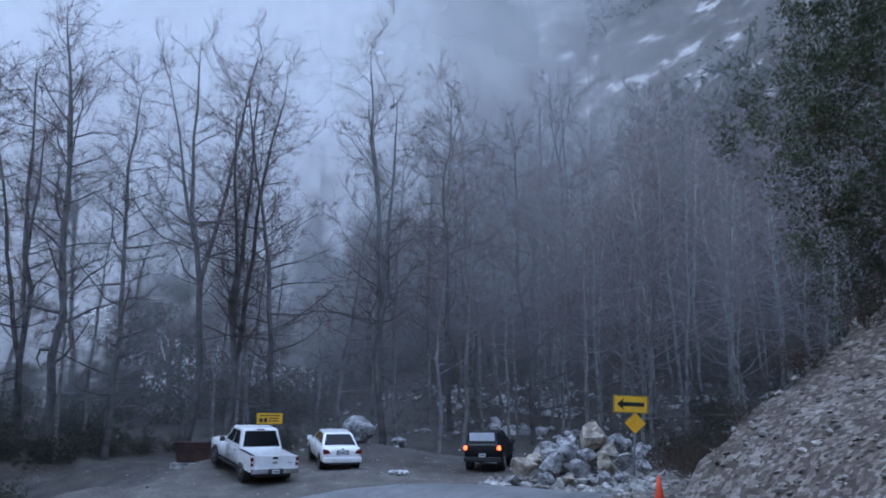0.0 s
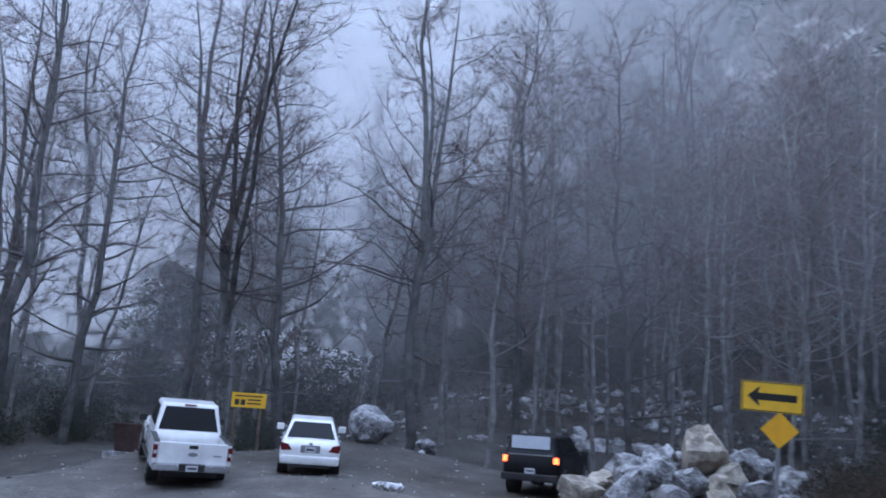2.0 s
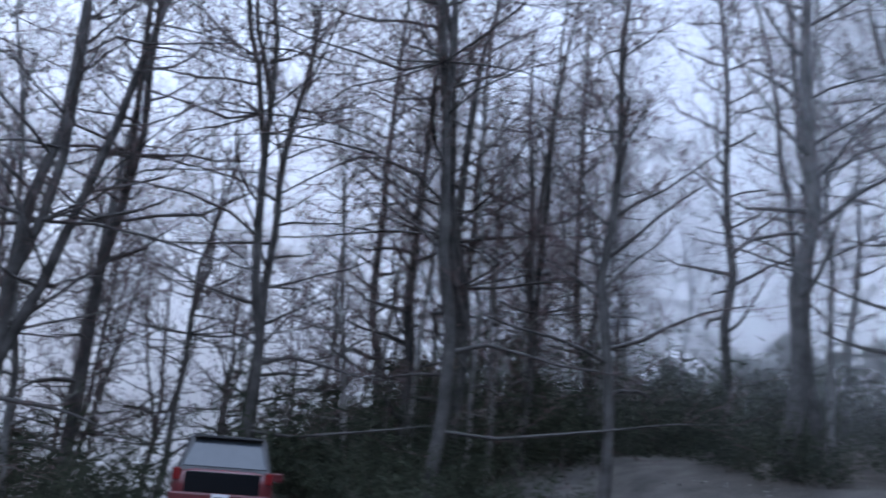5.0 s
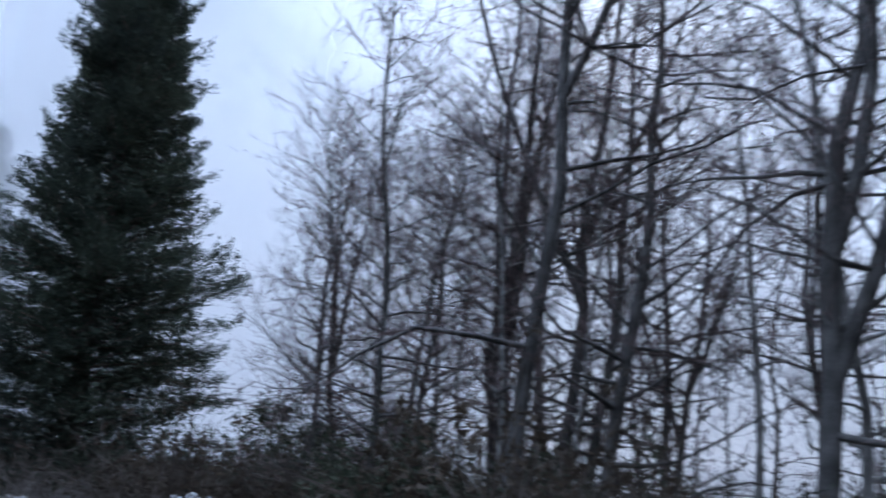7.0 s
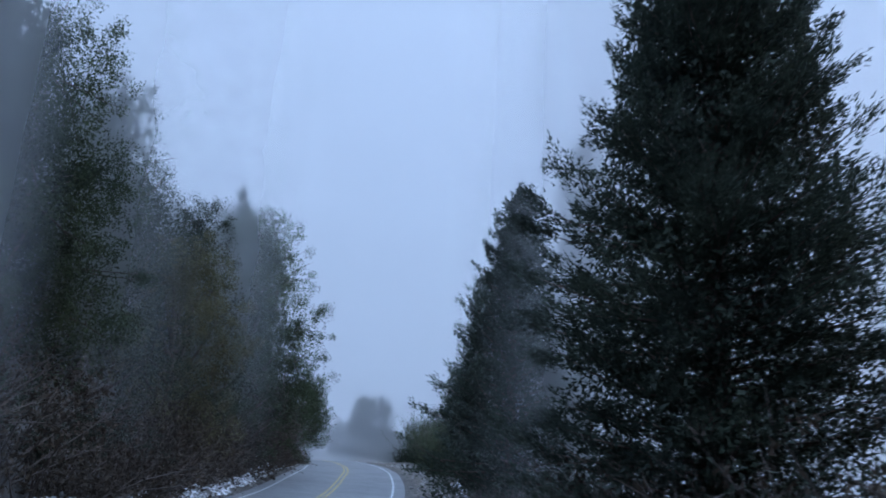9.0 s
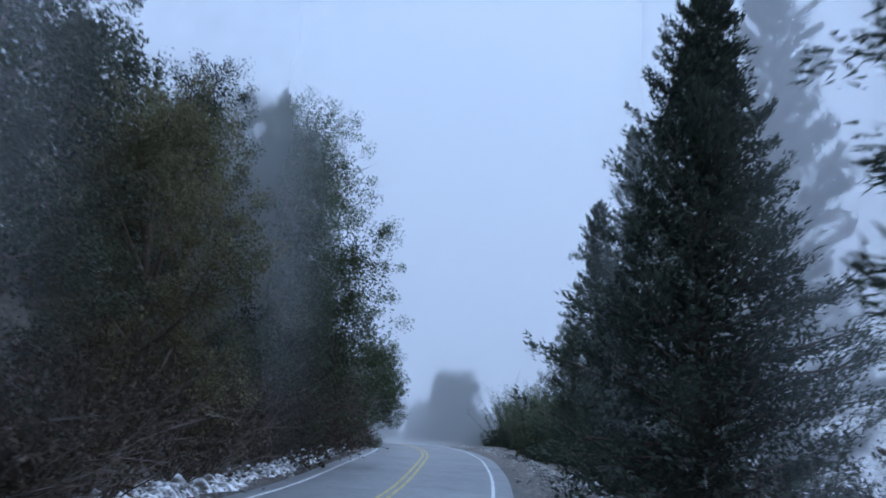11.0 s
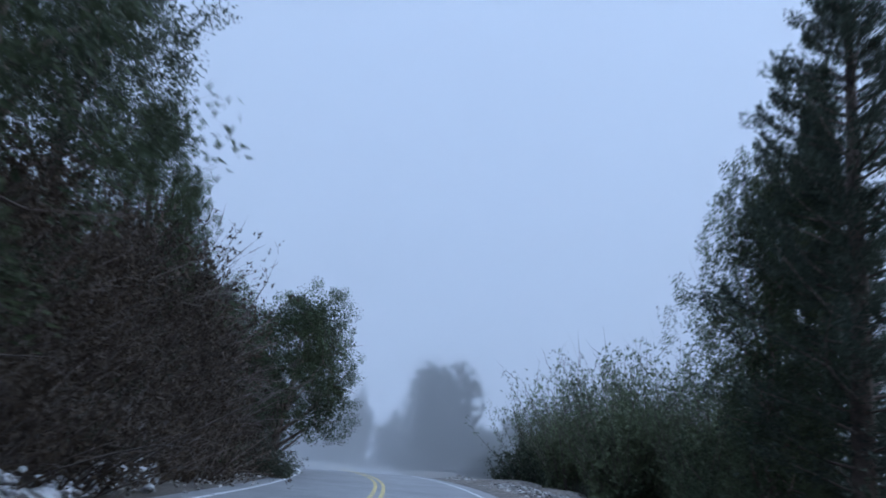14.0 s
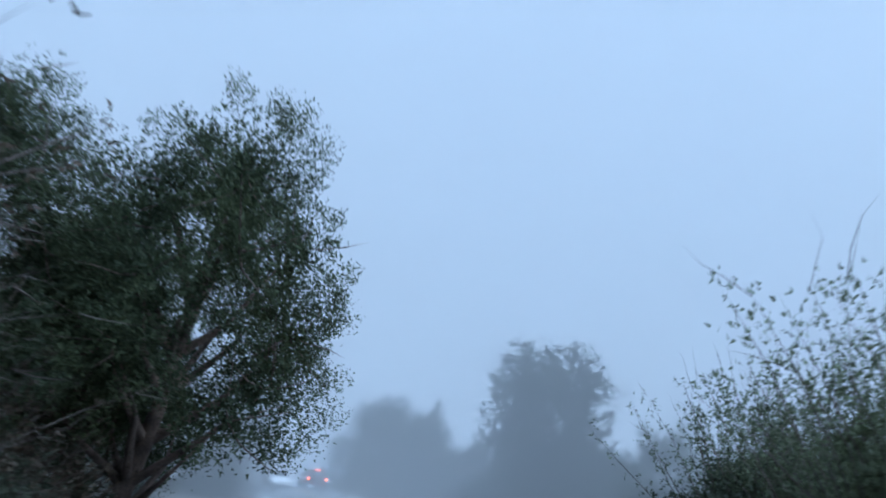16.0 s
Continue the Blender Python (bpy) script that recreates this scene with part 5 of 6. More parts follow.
sign = empty("arrow_sign", pose(7.25, 33.3, ground_z(7.25, 33.3), 0, 2.5, -6))
tagged(sign, "yellow arrow sign over a yellow diamond on a post", "road sign")
zb = 0.55 - sign.matrix_basis.translation.z
post(0.15, 0.06, -0.3, zb + 0.25, sign)
board = part("sign_board", slab(1.34, 0.68, 0.02, 0.006).moved(pose(0, 0, zb)), SIGN_YELLOW, sign, "yellow board with black border")
e = 0.02
for a, b, c, d in ((-0.63, 0.31, 0.63, 0.33), (-0.63, -0.33, 0.63, -0.31), (-0.65, -0.33, -0.63, 0.33), (0.63, -0.33, 0.65, 0.33)):
    part("border", Geo().box((a, -0.016, zb + b), (c, -0.011, zb + d)), SIGN_BLACK, board)
part("arrow", poly_plate([(x, zb + z) for x, z in ((-0.53, 0), (-0.26, 0.24), (-0.31, 0.08), (0.52, 0.08), (0.52, -0.08), (-0.31, -0.08), (-0.26, -0.24))], -0.018, -0.011), SIGN_BLACK, board, "black arrow")
part("diamond", Geo().box((-0.29, -0.01, -0.29), (0.29, 0.01, 0.29), 0.006).moved(pose(0.17, 0, zb - 0.72, 0, 45, 0)), SIGN_AMBER, sign, "plain amber diamond")

info = empty("notice_board", pose(-8.6, 42.2, ground_z(-8.6, 42.2), 0, 0, 8))
tagged(info, "yellow notice board on two posts at the turnout", "sign")
zb = 0.0 - info.matrix_basis.translation.z
for x in (-0.45, 0.45):
    post(x, 0.04, -0.3, zb + 0.2, info, 0.045, WOOD)
nb = part("notice", slab(1.25, 0.52, 0.03, 0.006).moved(pose(0, 0, zb)), SIGN_YELLOW, info)
for row, (w, x0) in enumerate(((1.0, -0.5), (0.5, -0.05), (0.5, -0.05))):
    part("text_bar", Geo().box((x0, -0.022, zb + 0.12 - row * 0.13), (x0 + w, -0.017, zb + 0.17 - row * 0.13)), RUST, nb, "dark line of lettering")
for x in (-0.42, -0.20):
    part("symbol", Geo().box((x - 0.08, -0.022, zb - 0.18), (x + 0.08, -0.017, zb + 0.02), 0.002), SIGN_BLACK, nb, "dark pictogram square")

cone = empty("traffic_cone", Matrix.LocRotScale((6.35, 25.4, ground_z(6.35, 25.4) + 0.03), None, (1.25, 1.25, 1.3)))
tagged(cone, "orange traffic cone on the road's edge", "cone")
part("base", Geo().box((-0.18, -0.18, -0.02), (0.18, 0.18, 0.03), 0.015), CONE, cone)
part("cone_body", Geo().tube([(0, 0, 0.02), (0, 0, 0.3), (0, 0, 0.7), (0, 0, 0.71)], (0.14, 0.095, 0.03, 0.0), 20), CONE, cone, smooth=True)

skip = empty("rubbish_bin", pose(-11.9, 41.2, ground_z(-11.9, 41.2), 0, 0, 5))
tagged(skip, "rust-brown steel rubbish bin on a concrete slab", "bin")
part("body", Geo().loft([[(-0.75, -0.5, 0.12), (0.75, -0.5, 0.12), (0.75, 0.5, 0.12), (-0.75, 0.5, 0.12)], [(-0.85, -0.6, 1.0), (0.85, -0.6, 1.0), (0.85, 0.6, 1.0), (-0.85, 0.6, 1.0)]]), RUST, skip)
part("lid", Geo().box((-0.88, -0.63, 1.0), (0.88, 0.63, 1.08), 0.02), RUST, skip)
part("slab", Geo().box((-1.0, -0.85, -0.15), (1.0, 0.85, 0.12), 0.01), ROCK, skip, "pale concrete slab")


# ---- vehicles ----
def ring(x, w, z0, z1, n=4.0, top=1.0, count=20):
    """A rounded cross-section at the length x; top narrows it upwards."""
    out = []
    for i in range(count):
        a = 2 * math.pi * i / count
        c, s = math.cos(a), math.sin(a)
        yy, zz = abs(c) ** (2 / n) * math.copysign(1, c), abs(s) ** (2 / n) * math.copysign(1, s)
        k = 1 + (top - 1) * (zz + 1) / 2
        out.append((x, yy * w * k, (z0 + z1) / 2 + zz * (z1 - z0) / 2))
    return out


def wheel(parent, x, y, r, w=0.22):
    t = Geo().loft([[(x + rr * math.cos(a), y + yy, r + rr * math.sin(a)) for a in np.linspace(0, 6.2832, 28, endpoint=False)]
        for yy, rr in ((-w / 2, r * 0.62), (-w / 2, r * 0.93), (-w * 0.36, r), (w * 0.36, r), (w / 2, r * 0.93), (w / 2, r * 0.62))])
    wh = part("wheel", t, RUBBER, parent, smooth=False)
    s = 1 if y > 0 else -1
    part("rim", Geo().loft([[(x + rr * math.cos(a), y + s * yy, r + rr * math.sin(a)) for a in np.linspace(0, 6.2832, 20, endpoint=False)] for yy, rr in ((w * 0.30, r * 0.66), (w / 2 + 0.012, r * 0.60), (w / 2 - 0.03, r * 0.45), (w / 2 + 0.015, r * 0.14))]), ALLOY, wh)


def pane(corners, off):
    """A thin pane lying off a cab face; corners round it, off a small outward way."""
    c = np.array(corners, float)
    m = c.mean(0)
    o = np.array(off, float)
    inner, outer = m + (c - m) * 1.0, m + (c - m) * 0.97 + o
    n = len(c)
    return Geo().add(np.vstack([inner, outer]), [tuple(range(n, 2 * n))] + [(i, (i + 1) % n, n + (i + 1) % n, n + i) for i in range(n)])


def cab(parent, st, mat, glass, label="", rear_glass=None):
    """Cabin from stations (x, half width below, half width above, z below, z above); glass set on its faces.
    st: rear foot, rear top, front top, front foot."""
    (xr, wr, zb), (xrt, wt, zt), (xft, wft, zft), (xf, wf, zfb) = st
    secs = []
    for x, w, z in ((xr, wr, zb), (xrt, wt, zt), (xft, wft, zft), (xf, wf, zfb)):
        secs.append((x, w, z))
    g = Geo()
    base = zb - 0.05
    # closed prism with narrowed roof, rounded by a bevel
    bm = bmesh.new()
    vs = [bm.verts.new(p) for p in [(xr, -wr, base), (xr, wr, base), (xf, wf, base), (xf, -wf, base), (xrt, -wt, zt), (xrt, wt, zt), (xft, wft, zft), (xft, -wft, zft)]]
    for f in ((3, 2, 1, 0), (4, 5, 6, 7), (0, 1, 5, 4), (1, 2, 6, 5), (2, 3, 7, 6), (3, 0, 4, 7)):
        bm.faces.new([vs[i] for i in f])
    top_edges = [ed for ed in bm.edges if all(v.co.z > base + 0.1 for v in ed.verts)] + [ed for ed in bm.edges if abs(ed.verts[0].co.z - ed.verts[1].co.z) > 0.2]
    bmesh.ops.bevel(bm, geom=top_edges, offset=0.07, segments=3, affect="EDGES", profile=0.5)
    c = part("cabin", Geo().bm(bm), mat, parent, smooth=False)
    lerp = lambda a, b, t: tuple(np.array(a, float) + (np.array(b, float) - np.array(a, float)) * t)
    rl, rr, tl, tr = (xr, -wr, base), (xr, wr, base), (xrt, -wt, zt), (xrt, wt, zt)
    q = lambda s, u: lerp(lerp(rl, rr, s), lerp(tl, tr, s), u)
    part("rear_window", pane([q(0.05, 0.12), q(0.95, 0.12), q(0.92, 0.88), q(0.08, 0.88)], (-0.012, 0, 0.006)), rear_glass or glass, c, "dark tinted rear window")
    fl, fr, gl, gr = (xf, -wf, base), (xf, wf, base), (xft, -wft, zft), (xft, wft, zft)
    q = lambda s, u: lerp(lerp(fl, fr, s), lerp(gl, gr, s), u)
    part("windscreen", pane([q(0.07, 0.12), q(0.93, 0.12), q(0.91, 0.9), q(0.09, 0.9)], (0.012, 0, 0.006)), glass, c)
    for s in (-1, 1):
        a, b, d, e2 = (xr, s * wr, base), (xf, s * wf, base), (xft, s * wft, zft), (xrt, s * wt, zt)
        q = lambda t, u: lerp(lerp(a, b, t), lerp(e2, d, t), u)
        part("side_window", pane([q(0.10, 0.18), q(0.48, 0.18), q(0.48, 0.86), q(0.14, 0.86)], (0, s * 0.010, 0.003)), glass, c)
        part("side_window", pane([q(0.52, 0.18), q(0.90, 0.18), q(0.86, 0.86), q(0.52, 0.86)], (0, s * 0.010, 0.003)), glass, c)
    return c


def mirrors(parent, x, y, z, mat):
    for s in (-1, 1):
        part("mirror", Geo().box((x - 0.07, s * y - 0.11, z - 0.09), (x + 0.05, s * y + 0.11, z + 0.10), 0.03), mat, parent)


def plate_at(parent, x, z, w=0.30, h=0.15):
    p = part("number_plate", Geo().box((x - 0.012, -w / 2, z - h / 2), (x, w / 2, z + h / 2), 0.004), PLATE, parent, "pale number plate")
    part("plate_bar", Geo().box((x - 0.016, -w * 0.36, z - 0.022), (x - 0.013, w * 0.36, z + 0.022)), TRIM, p, "dark bar of lettering")


def hull(parent, stations, mat, n=5.0, top=0.97, name="body"):
    return part(name, Geo().loft([ring(x, w, a, b, n, top) for x, w, a, b in stations]), mat, parent, smooth=True)


def arches(body, xs, y, r):
    for x in xs:
        for s in (-1, 1):
            part("wheel_arch", Geo().loft([[(x + rr * math.cos(a), s * yy, r + rr * math.sin(a)) for a in np.linspace(0, 6.2832, 24, endpoint=False)] for yy, rr in ((y - 0.28, r * 1.10), (y + 0.006, r * 1.10))]), TRIM, body)


def box_part(name, lo, hi, mat, parent, bevel=0.015, label=""):
    return part(name, Geo().box(lo, hi, bevel), mat, parent, label)


def pickup(m, label):
    """Crew-cab pickup, nose to +x, origin on the ground under its tail."""
    t = tagged(empty("pickup_truck", m), label, "pickup truck", "parked vehicles")
    b = hull(t, [(3.2, 0.90, 0.48, 1.12), (3.3, 0.95, 0.42, 1.18), (5.3, 0.95, 0.42, 1.14), (5.62, 0.90, 0.45, 1.08), (5.72, 0.80, 0.50, 0.98)], WHITE_PAINT)
    hull(t, [(1.55, 0.95, 0.45, 1.20), (1.8, 0.97, 0.42, 1.24), (3.4, 0.97, 0.42, 1.24)], WHITE_PAINT, name="cab_body")
    c = cab(t, [(1.62, 0.90, 1.20), (1.98, 0.76, 1.94), (3.05, 0.76, 1.94), (3.95, 0.90, 1.18)], WHITE_PAINT, GLASS)
    box_part("third_brake_light", (1.93, -0.16, 1.88), (1.96, 0.16, 1.92), LAMP_DULL, c, 0.006)
    bed = box_part("bed_floor", (0.06, -0.9, 0.55), (1.6, 0.9, 0.62), TRIM, t)
    for s in (-1, 1):
        sec = [[(x, s * (0.99 + (0 if 0.1 < x < 1.5 else -0.015)), 0.52), (x, s * 1.0, 0.88), (x, s * 0.96, 1.16), (x, s * 0.84, 1.16), (x, s * 0.84, 0.6)] for x in (0.04, 0.2, 0.9, 1.45, 1.62)]
        w = part("bed_side", Geo().loft(sec), WHITE_PAINT, t)
        box_part("bed_rail", (0.05, min(s * 0.83, s * 0.97), 1.155), (1.62, max(s * 0.83, s * 0.97), 1.185), TRIM, w)
        lamp = box_part("tail_light", (0.005, s * 0.93 - 0.055, 0.76), (0.12, s * 0.93 + 0.055, 1.10), LAMP_DULL, w, 0.015, "dark red tail light")
        box_part("lamp_lens", (-0.003, s * 0.93 - 0.04, 0.87), (0.01, s * 0.93 + 0.04, 0.96), LAMP_WHITE, lamp, 0.004)
        box_part("step_bar", (1.9, s * 0.92 - 0.07, 0.36), (4.2, s * 0.92 + 0.07, 0.43), TRIM, t, 0.02)
        for x in (1.8, 2.85):
            box_part("door_seam", (x, s * 0.975 - 0.004, 0.5), (x + 0.012, s * 0.975 + 0.004, 1.2), TRIM, t, 0.0)
            box_part("door_handle", (x + 0.15, s * 0.975 - 0.015, 1.05), (x + 0.36, s * 0.975 + 0.02, 1.09), CHROME, t, 0.01)
    gate = box_part("tailgate", (0.0, -0.86, 0.60), (0.09, 0.86, 1.18), WHITE_PAINT, t, 0.03)
    box_part("handle", (-0.014, -0.11, 1.03), (0.004, 0.11, 1.12), TRIM, gate, 0.01, "black tailgate handle")
    part("badge", Geo().loft([[(x, 0.12 * math.cos(a), 0.89 + 0.05 * math.sin(a)) for a in np.linspace(0, 6.2832, 20, endpoint=False)] for x in (0.002, -0.012)]), SIGN_BACK, gate, "dark oval badge")
    box_part("trim_bar", (-0.006, -0.72, 0.86), (0.002, -0.52, 0.89), SIGN_BACK, gate, 0.0)
    bump_ = box_part("rear_bumper", (-0.17, -0.97, 0.48), (0.03, 0.97, 0.66), CHROME, t, 0.04, "chrome step bumper")
    box_part("step_pad", (-0.172, -0.32, 0.50), (-0.02, 0.32, 0.664), TRIM, bump_, 0.01)
    plate_at(bump_, -0.173, 0.57)
    box_part("undertray", (0.2, -0.7, 0.28), (5.3, 0.7, 0.5), TRIM, t)
    box_part("bed_liner", (0.09, -0.84, 0.62), (0.11, 0.84, 1.14), TRIM, t, 0.0)
    for x in (1.15, 4.75):
        for s in (-1, 1):
            wheel(t, x, s * 0.86, 0.40, 0.27)
    arches(b, (1.15, 4.75), 0.985, 0.40)
    mirrors(t, 3.45, 1.10, 1.30, TRIM)
    for s in (-1, 1):
        box_part("headlight", (5.55, s * 0.72 - 0.16, 0.78), (5.70, s * 0.72 + 0.16, 1.02), LAMP_WHITE, t, 0.02)
    return t


def sedan(m, label, paint):
    t = tagged(empty("car", m), label, "car", "parked vehicles")
    b = hull(t, [(0.0, 0.68, 0.42, 0.78), (0.06, 0.80, 0.32, 0.94), (0.35, 0.86, 0.26, 1.0), (1.0, 0.87, 0.24, 0.98), (3.2, 0.87, 0.24, 0.94), (4.1, 0.84, 0.26, 0.84), (4.4, 0.74, 0.32, 0.72), (4.48, 0.60, 0.38, 0.62)], paint)
    c = cab(t, [(0.55, 0.78, 0.97), (1.25, 0.60, 1.44), (2.35, 0.60, 1.45), (3.25, 0.78, 0.93)], paint, GLASS)
    for s in (-1, 1):
        part("tail_light", Geo().loft([[(x, s * y, z) for y, z in ((0.50, 0.72), (0.80, 0.70), (0.83, 0.90), (0.62, 0.88))] for x in (0.16, -0.005)]), LAMP_DULL, b, "dull red tail light")
        box_part("door_seam", (1.9, s * 0.868 - 0.006, 0.32), (1.912, s * 0.868 + 0.004, 0.95), TRIM, b, 0.0)
        for x in (1.45, 2.5):
            box_part("door_handle", (x, s * 0.868 - 0.01, 0.82), (x + 0.18, s * 0.868 + 0.02, 0.85), paint, b, 0.008)
        box_part("headlight", (4.2, s * 0.62 - 0.14, 0.58), (4.40, s * 0.62 + 0.14, 0.72), LAMP_WHITE, b, 0.02)
    bp = box_part("rear_bumper", (-0.06, -0.82, 0.34), (0.12, 0.82, 0.58), paint, t, 0.07)
    box_part("lower_trim", (-0.05, -0.6, 0.27), (0.12, 0.6, 0.36), TRIM, t, 0.02)
    box_part("boot_garnish", (-0.004, -0.26, 0.845), (0.03, 0.26, 0.87), CHROME, b, 0.006)
    part("badge", Geo().loft([[(x, 0.055 * math.cos(a), 0.91 + 0.03 * math.sin(a)) for a in np.linspace(0, 6.2832, 16, endpoint=False)] for x in (0.05, 0.0)]), CHROME, b)
    box_part("plate_recess", (-0.004, -0.27, 0.66), (0.02, 0.27, 0.84), SIGN_BACK, b, 0.01)
    plate_at(b, -0.004, 0.75)
    for x in (0.85, 3.45):
        for s in (-1, 1):
            wheel(t, x, s * 0.76, 0.31, 0.20)
    arches(b, (0.85, 3.45), 0.86, 0.31)
    mirrors(t, 2.95, 0.95, 1.0, paint)
    return t


def suv(m, label, paint, lit, w=0.9, height=1.75, old=False, lower=None, roof=None):
    """Boxy off-roader or crossover with a hatch at the back."""
    t = tagged(empty("car", m), label, "car", "parked vehicles")
    lower = lower or paint
    belt = 1.05 if not old else 1.16
    b = hull(t, [(0.0, w * 0.86, 0.50, belt - 0.08), (0.06, w * 0.97, 0.42, belt - 0.01), (0.5, w, 0.38, belt), (3.0, w, 0.38, belt - 0.02), (4.0, w * 0.97, 0.40, belt - 0.10), (4.35, w * 0.9, 0.45, belt - 0.18), (4.42, w * 0.75, 0.5, belt - 0.3)], paint, 6.0 if old else 4.5)
    rear_top = 0.12 if old else 0.42
    c = cab(t, [(0.05, w * 0.93, belt), (rear_top + 0.1, w * 0.76, height), (2.2, w * 0.76, height), (3.05, w * 0.92, belt - 0.03)], roof or paint, GLASS, rear_glass=GLASS_CLEAR)
    if old:
        box_part("sunshade", (0.055, -w * 0.66, belt + 0.16), (0.075, w * 0.66, belt + 0.52), CARDBOARD, c, 0.006, "pale sunshade behind the rear window").matrix_basis = pose(-0.06, 0, 0.0, 0, 0, 0)
        box_part("spoiler_bar", (0.0, -w * 0.8, belt - 0.03), (0.03, w * 0.8, belt + 0.01), CHROME, b, 0.004, "bright tailgate strip")
    else:
        box_part("roof_spoiler", (rear_top - 0.06, -w * 0.68, height - 0.05), (rear_top + 0.25, w * 0.68, height + 0.0), roof or paint, c, 0.02)
        for s in (-1, 1):
            part("roof_rail", Geo().tube([(0.7, s * w * 0.7, height - 0.02), (0.8, s * w * 0.7, height + 0.05), (2.0, s * w * 0.7, height + 0.05), (2.1, s * w * 0.7, height - 0.02)], (0.018,) * 4, 6, False), TRIM, c)
        box_part("hatch_panel", (-0.012, -w * 0.72, 0.55), (0.02, w * 0.72, belt - 0.06), GLASS, b, 0.02, "dark lower hatch")
        part("aerial", Geo().tube([(0.8, 0, height), (0.68, 0, height + 0.12)], (0.012, 0.004), 5), TRIM, c)
    for s in (-1, 1):
        z0, z1 = (0.93, 1.10) if old else (0.82, 1.04)
        box_part("brake_light", (-0.012, s * w * 0.88 - 0.07, z0), (0.09, s * w * 0.88 + 0.07, z1), LAMP_LIT if lit else LAMP_DULL, b, 0.02, "lit red brake light" if lit else "")
        box_part("headlight", (4.28, s * w * 0.7 - 0.14, 0.72), (4.40, s * w * 0.7 + 0.14, 0.86), LAMP_WHITE, b, 0.02)
        box_part("door_seam", (2.0, s * w * 0.99 - 0.006, 0.45), (2.012, s * w * 0.99 + 0.004, belt), TRIM, b, 0.0)
        box_part("door_handle", (1.7, s * w * 0.99 - 0.01, 0.9), (1.9, s * w * 0.99 + 0.02, 0.94), TRIM, b, 0.008)
    if lit and not old:
        box_part("high_brake_light", (rear_top - 0.07, -0.2, height - 0.05), (rear_top - 0.05, 0.2, height - 0.01), LAMP_LIT, c, 0.004)
    bp = box_part("rear_bumper", (-0.12, -w * 0.97, 0.42), (0.06, w * 0.97, 0.62), TRIM if old else lower, t, 0.04)
    plate_at(b if old else bp, -0.014 if old else -0.124, 0.70 if old else 0.53)
    for x in (0.85, 3.55):
        for s in (-1, 1):
            wheel(t, x, s * (w - 0.11), 0.37, 0.25)
    arches(b, (0.85, 3.55), w * 0.99, 0.37)
    mirrors(t, 2.85, w + 0.1, 1.12, TRIM if old else paint)
    return t


def park(x, y, heading, z=None, length=3.6):
    """A tail at x, y on the ground, nose along heading (degrees from +x), pitched with the ground."""
    if z is not None:
        return pose(x, y, z, 0, 0, heading)
    d = (math.cos(radians(heading)), math.sin(radians(heading)))
    a, b = ground_z(x + d[0] * 0.9, y + d[1] * 0.9), ground_z(x + d[0] * length, y + d[1] * length)
    tilt = math.atan2(b - a, length - 0.9)
    return pose(x, y, a - 0.9 * math.tan(tilt) + 0.015, 0, -math.degrees(tilt), heading)


pickup(park(-6.7, 34.05, 122, length=4.7), "white pickup truck parked on the dirt turnout")
sedan(park(-4.25, 36.2, 108), "small white saloon car parked on the dirt", WHITE_PAINT)
suv(park(1.75, 38.1, 77), "black off-roader with brake lights on and sunshade behind the glass", BLACK_PAINT, True, 0.86, 1.68, True)
suv(park(-19.3, 29.0, 166), "dark red crossover parked beside the road", DARK_RED_PAINT, False, 0.93, 1.68, roof=TRIM)
kz = lambda p: float(LANE[np.argmin(((LANE[:, :2] - p) ** 2).sum(1)), 2])
suv(park(-37.7, -127.0, 282, kz((-38, -128))), "red car with brake lights on driving on the road", RED_PAINT, True, 0.9, 1.7)
sedan(park(-34.2, -128.0, 98, kz((-34.2, -128)) + 0.02), "white car on the far side of the road", WHITE_PAINT)


# ---- mist ----
def veil(name, center, width, height, turn, mat, label):
    """A drifting sheet of cloud, gently curved."""
    g = Geo()
    n = 12
    v = [((u - 0.5) * width, math.sin(u * 5.0) * width * 0.015, t * height) for t in (0, 0.5, 1) for u in np.linspace(0, 1, n)]
    f = [(j * n + i, j * n + i + 1, (j + 1) * n + i + 1, (j + 1) * n + i) for j in range(2) for i in range(n - 1)]
    ob = part(name, g.add(v, f), mat, smooth=True)
    ob.matrix_basis = pose(*center, 0, 0, turn)
    return tagged(ob, label, "mist", kind="structure")


MIST_FRONT = mist_material("mist_front", 0.13, 0.06, 0.05, 0.6, 16.0, -3.0, (0.0, 0.25, 0.8, 1.0))
MIST_NEAR = mist_material("mist_near", 0.36, 0.05, 0.15, 0.60, 12.0, -1.0, (0.0, 0.12, 0.42, 0.72))
MIST_MID = mist_material("mist_mid", 0.50, 0.035, 0.20, 0.55, 13.0, 2.0, (0.0, 0.12, 0.44, 0.68))
MIST_WEST = mist_material("mist_west", 0.30, 0.04, 0.2, 0.55, 14.0, 6.0)
MIST_DEEP = mist_material("mist_deep", 0.93, 0.02, 0.0, 0.3, 12.0, 7.0, top=0.4)
CLOUD = mist_material("cloud_bank", 0.97, 0.016, 0.25, 0.5, 24.0, -2.0)
CLOUD_THIN = mist_material("cloud_thin", 0.22, 0.03, 0.42, 0.72, 30.0, 12.0)
FOG = mist_material("fog", 0.21, 0.02, -1.0, 0.15, 10.0, -60.0, tone=0.72)
FOG_DEEP = mist_material("fog_deep", 0.96, 0.02, 0.0, 0.3, 3.0, -2.0, (0.0, 0.04, 0.96, 1.0), 0.8, 0.67)
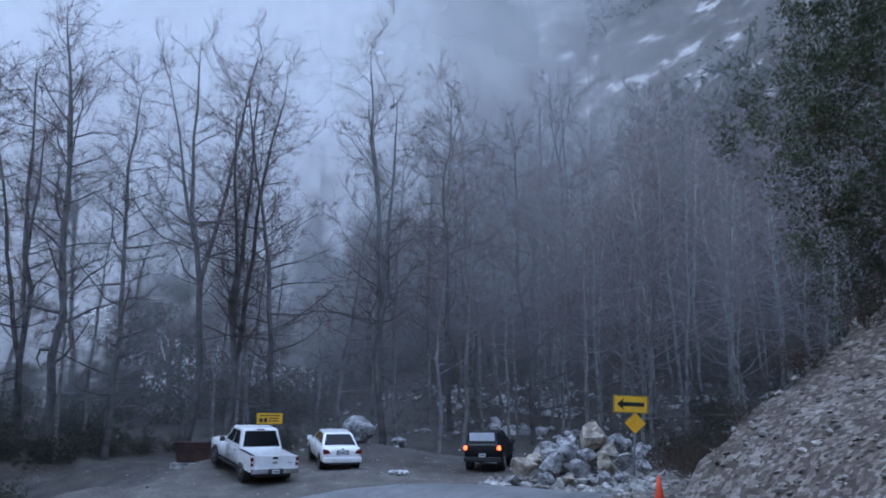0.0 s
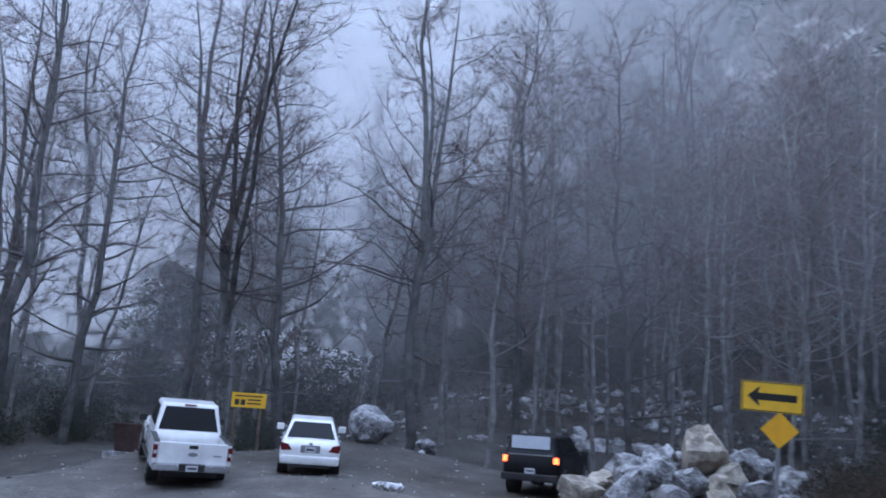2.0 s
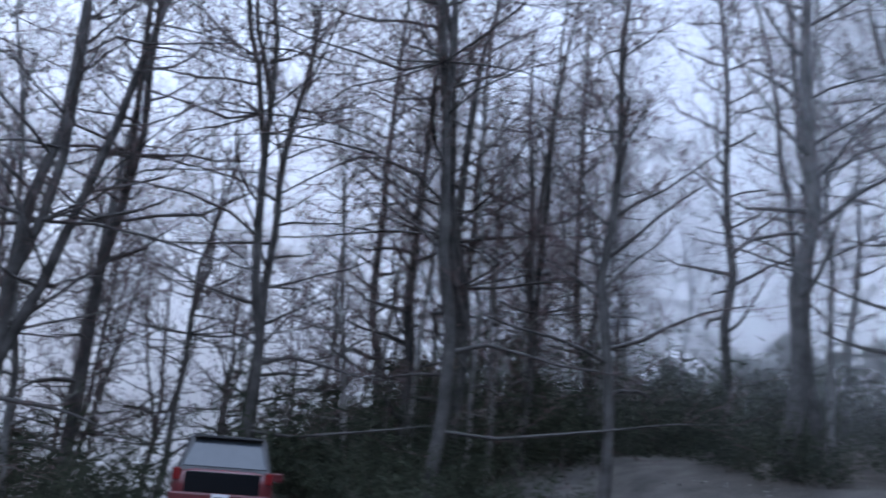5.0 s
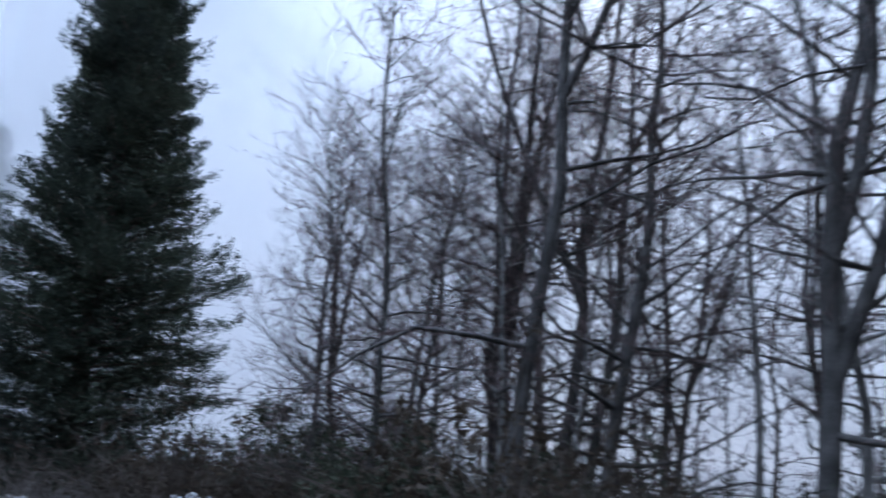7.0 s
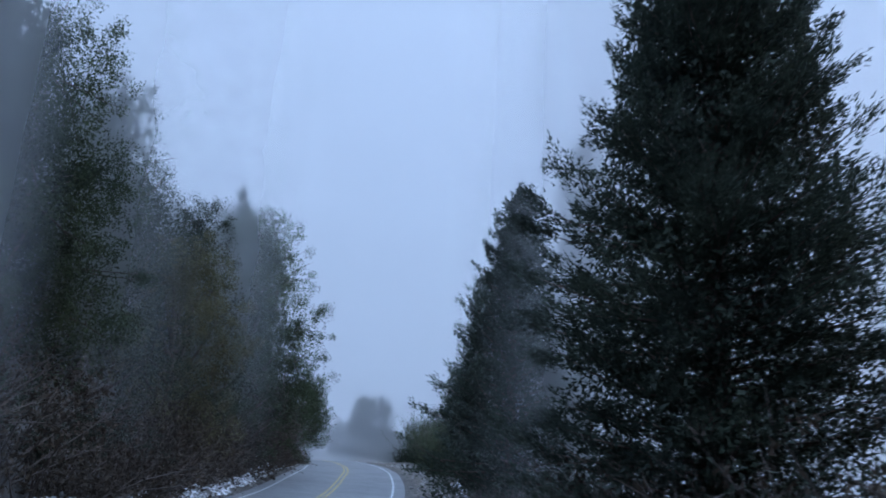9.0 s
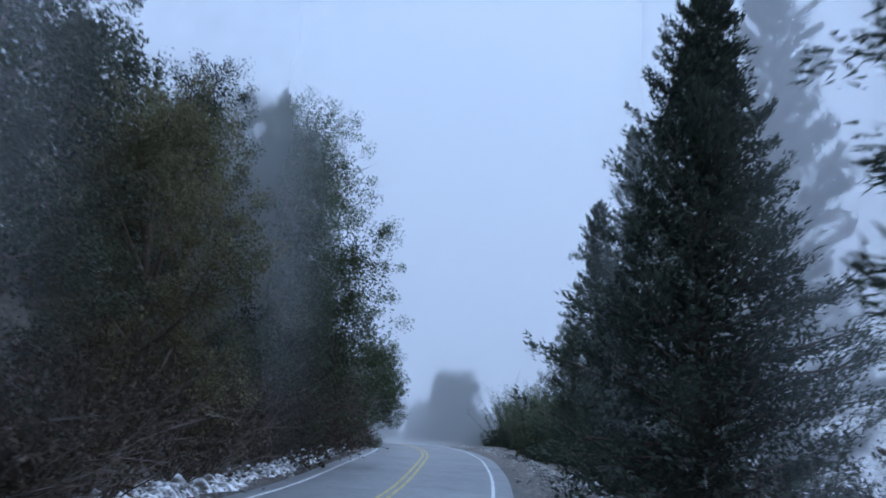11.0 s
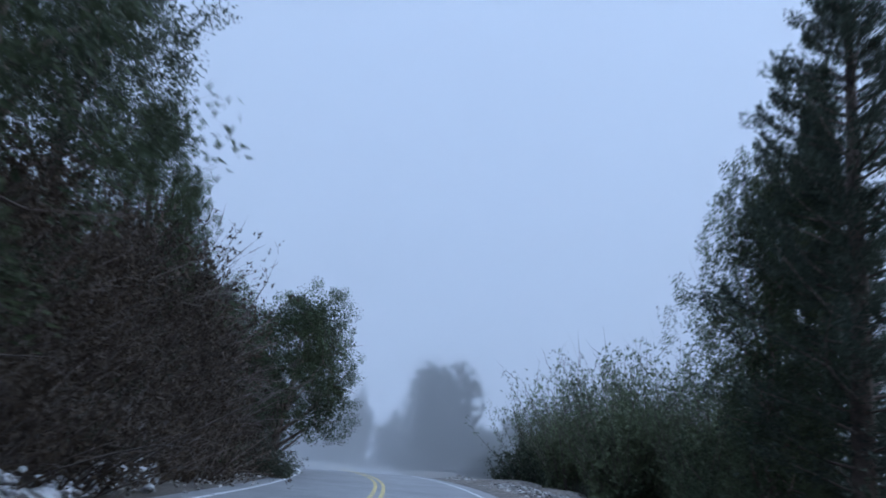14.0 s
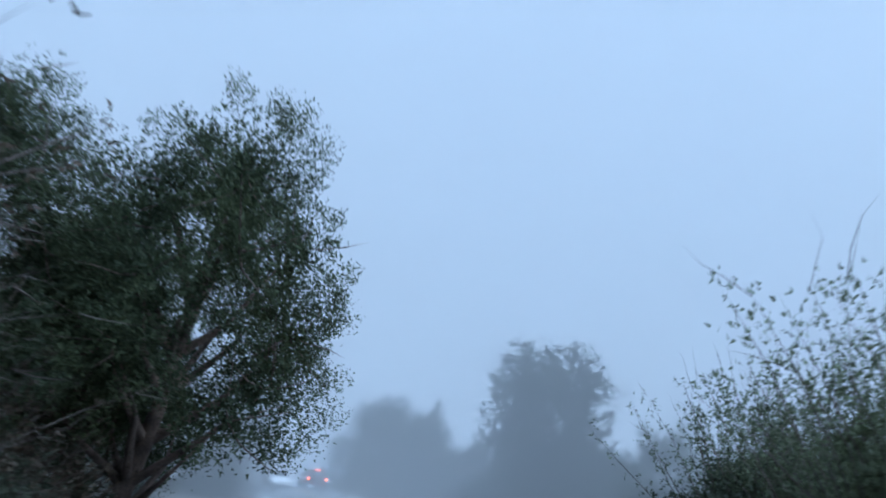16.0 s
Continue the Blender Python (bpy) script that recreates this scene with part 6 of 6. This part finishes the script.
FOG_SIDE = mist_material("fog_side", 0.30, 0.05, 0.1, 0.6, 9.0, 4.0, (0.0, 0.14, 0.85, 1.0), tone=0.66)
FOG_THICK = mist_material("fog_thick", 0.40, 0.05, 0.1, 0.5, 10.0, 2.0, (0.0, 0.10, 0.85, 1.0), tone=0.66)
veil("mist_veil", (10, 44.6, -3), 88, 46, 3, MIST_FRONT, "thin mist drifting before the bare trees")
veil("mist_veil", (-5, 54, -3), 130, 50, 3, MIST_NEAR, "thin mist drifting between the bare trees")
veil("mist_veil", (-5, 66, -3), 190, 70, 4, MIST_MID, "mist drifting between the bare trees")
veil("cloud_bank", (-118, 96, -3), 260, 170, 12, CLOUD, "low grey cloud against the mountainside")
veil("cloud_bank", (40, 120, -3), 260, 190, -8, CLOUD_THIN, "torn cloud drifting along the mountainside")
veil("mist_veil", (-42, 40, -6), 84, 50, 96, MIST_WEST, "thin mist drifting between the bare trees")
veil("mist_veil", (-49, 44, -7), 100, 55, 96, MIST_WEST, "mist drifting between the bare trees")
veil("fog_bank", (-66, 44, -20), 170, 60, 94, MIST_DEEP, "deep fog behind the streamside wood")
for y, w, m in ((-78, 120, FOG), (-85, 150, FOG), (-101, 200, FOG), (-138, 420, FOG_DEEP)):
    veil("fog_bank", (-44, y, -24 if y < -130 else -10), w, 150 if y < -130 else 80, -4, m, "pale fog over the road")


def side_fog(k, way, mat, width=44.0, start=8.0):
    """Fog that hangs among the trees on one side of the road, across it, thinning out before the verge."""
    p = LANE[k, :2] + RIGHT[k] * way * (start + width / 2)
    veil("fog_bank", (p[0], p[1], LANE[k, 2] - 6), width, 60, math.degrees(math.atan2(RIGHT[k, 1] * way, RIGHT[k, 0] * way)), mat, "pale fog among the roadside trees")


def road_at(y):
    return S_OUT + int(np.argmin(np.abs(LANE[S_OUT : S_END + 20, 1] - y)))


for y, mat in ((-9.0, FOG_THICK), (-23.5, FOG_THICK)):
    side_fog(road_at(y), 1, mat, start=3.5)
for y, start in ((0.0, 6.0), (-12.0, 5.0), (-28.0, 4.0)):
    side_fog(road_at(y), -1, FOG_SIDE, 13.0 if y > -10 else 30.0, start)
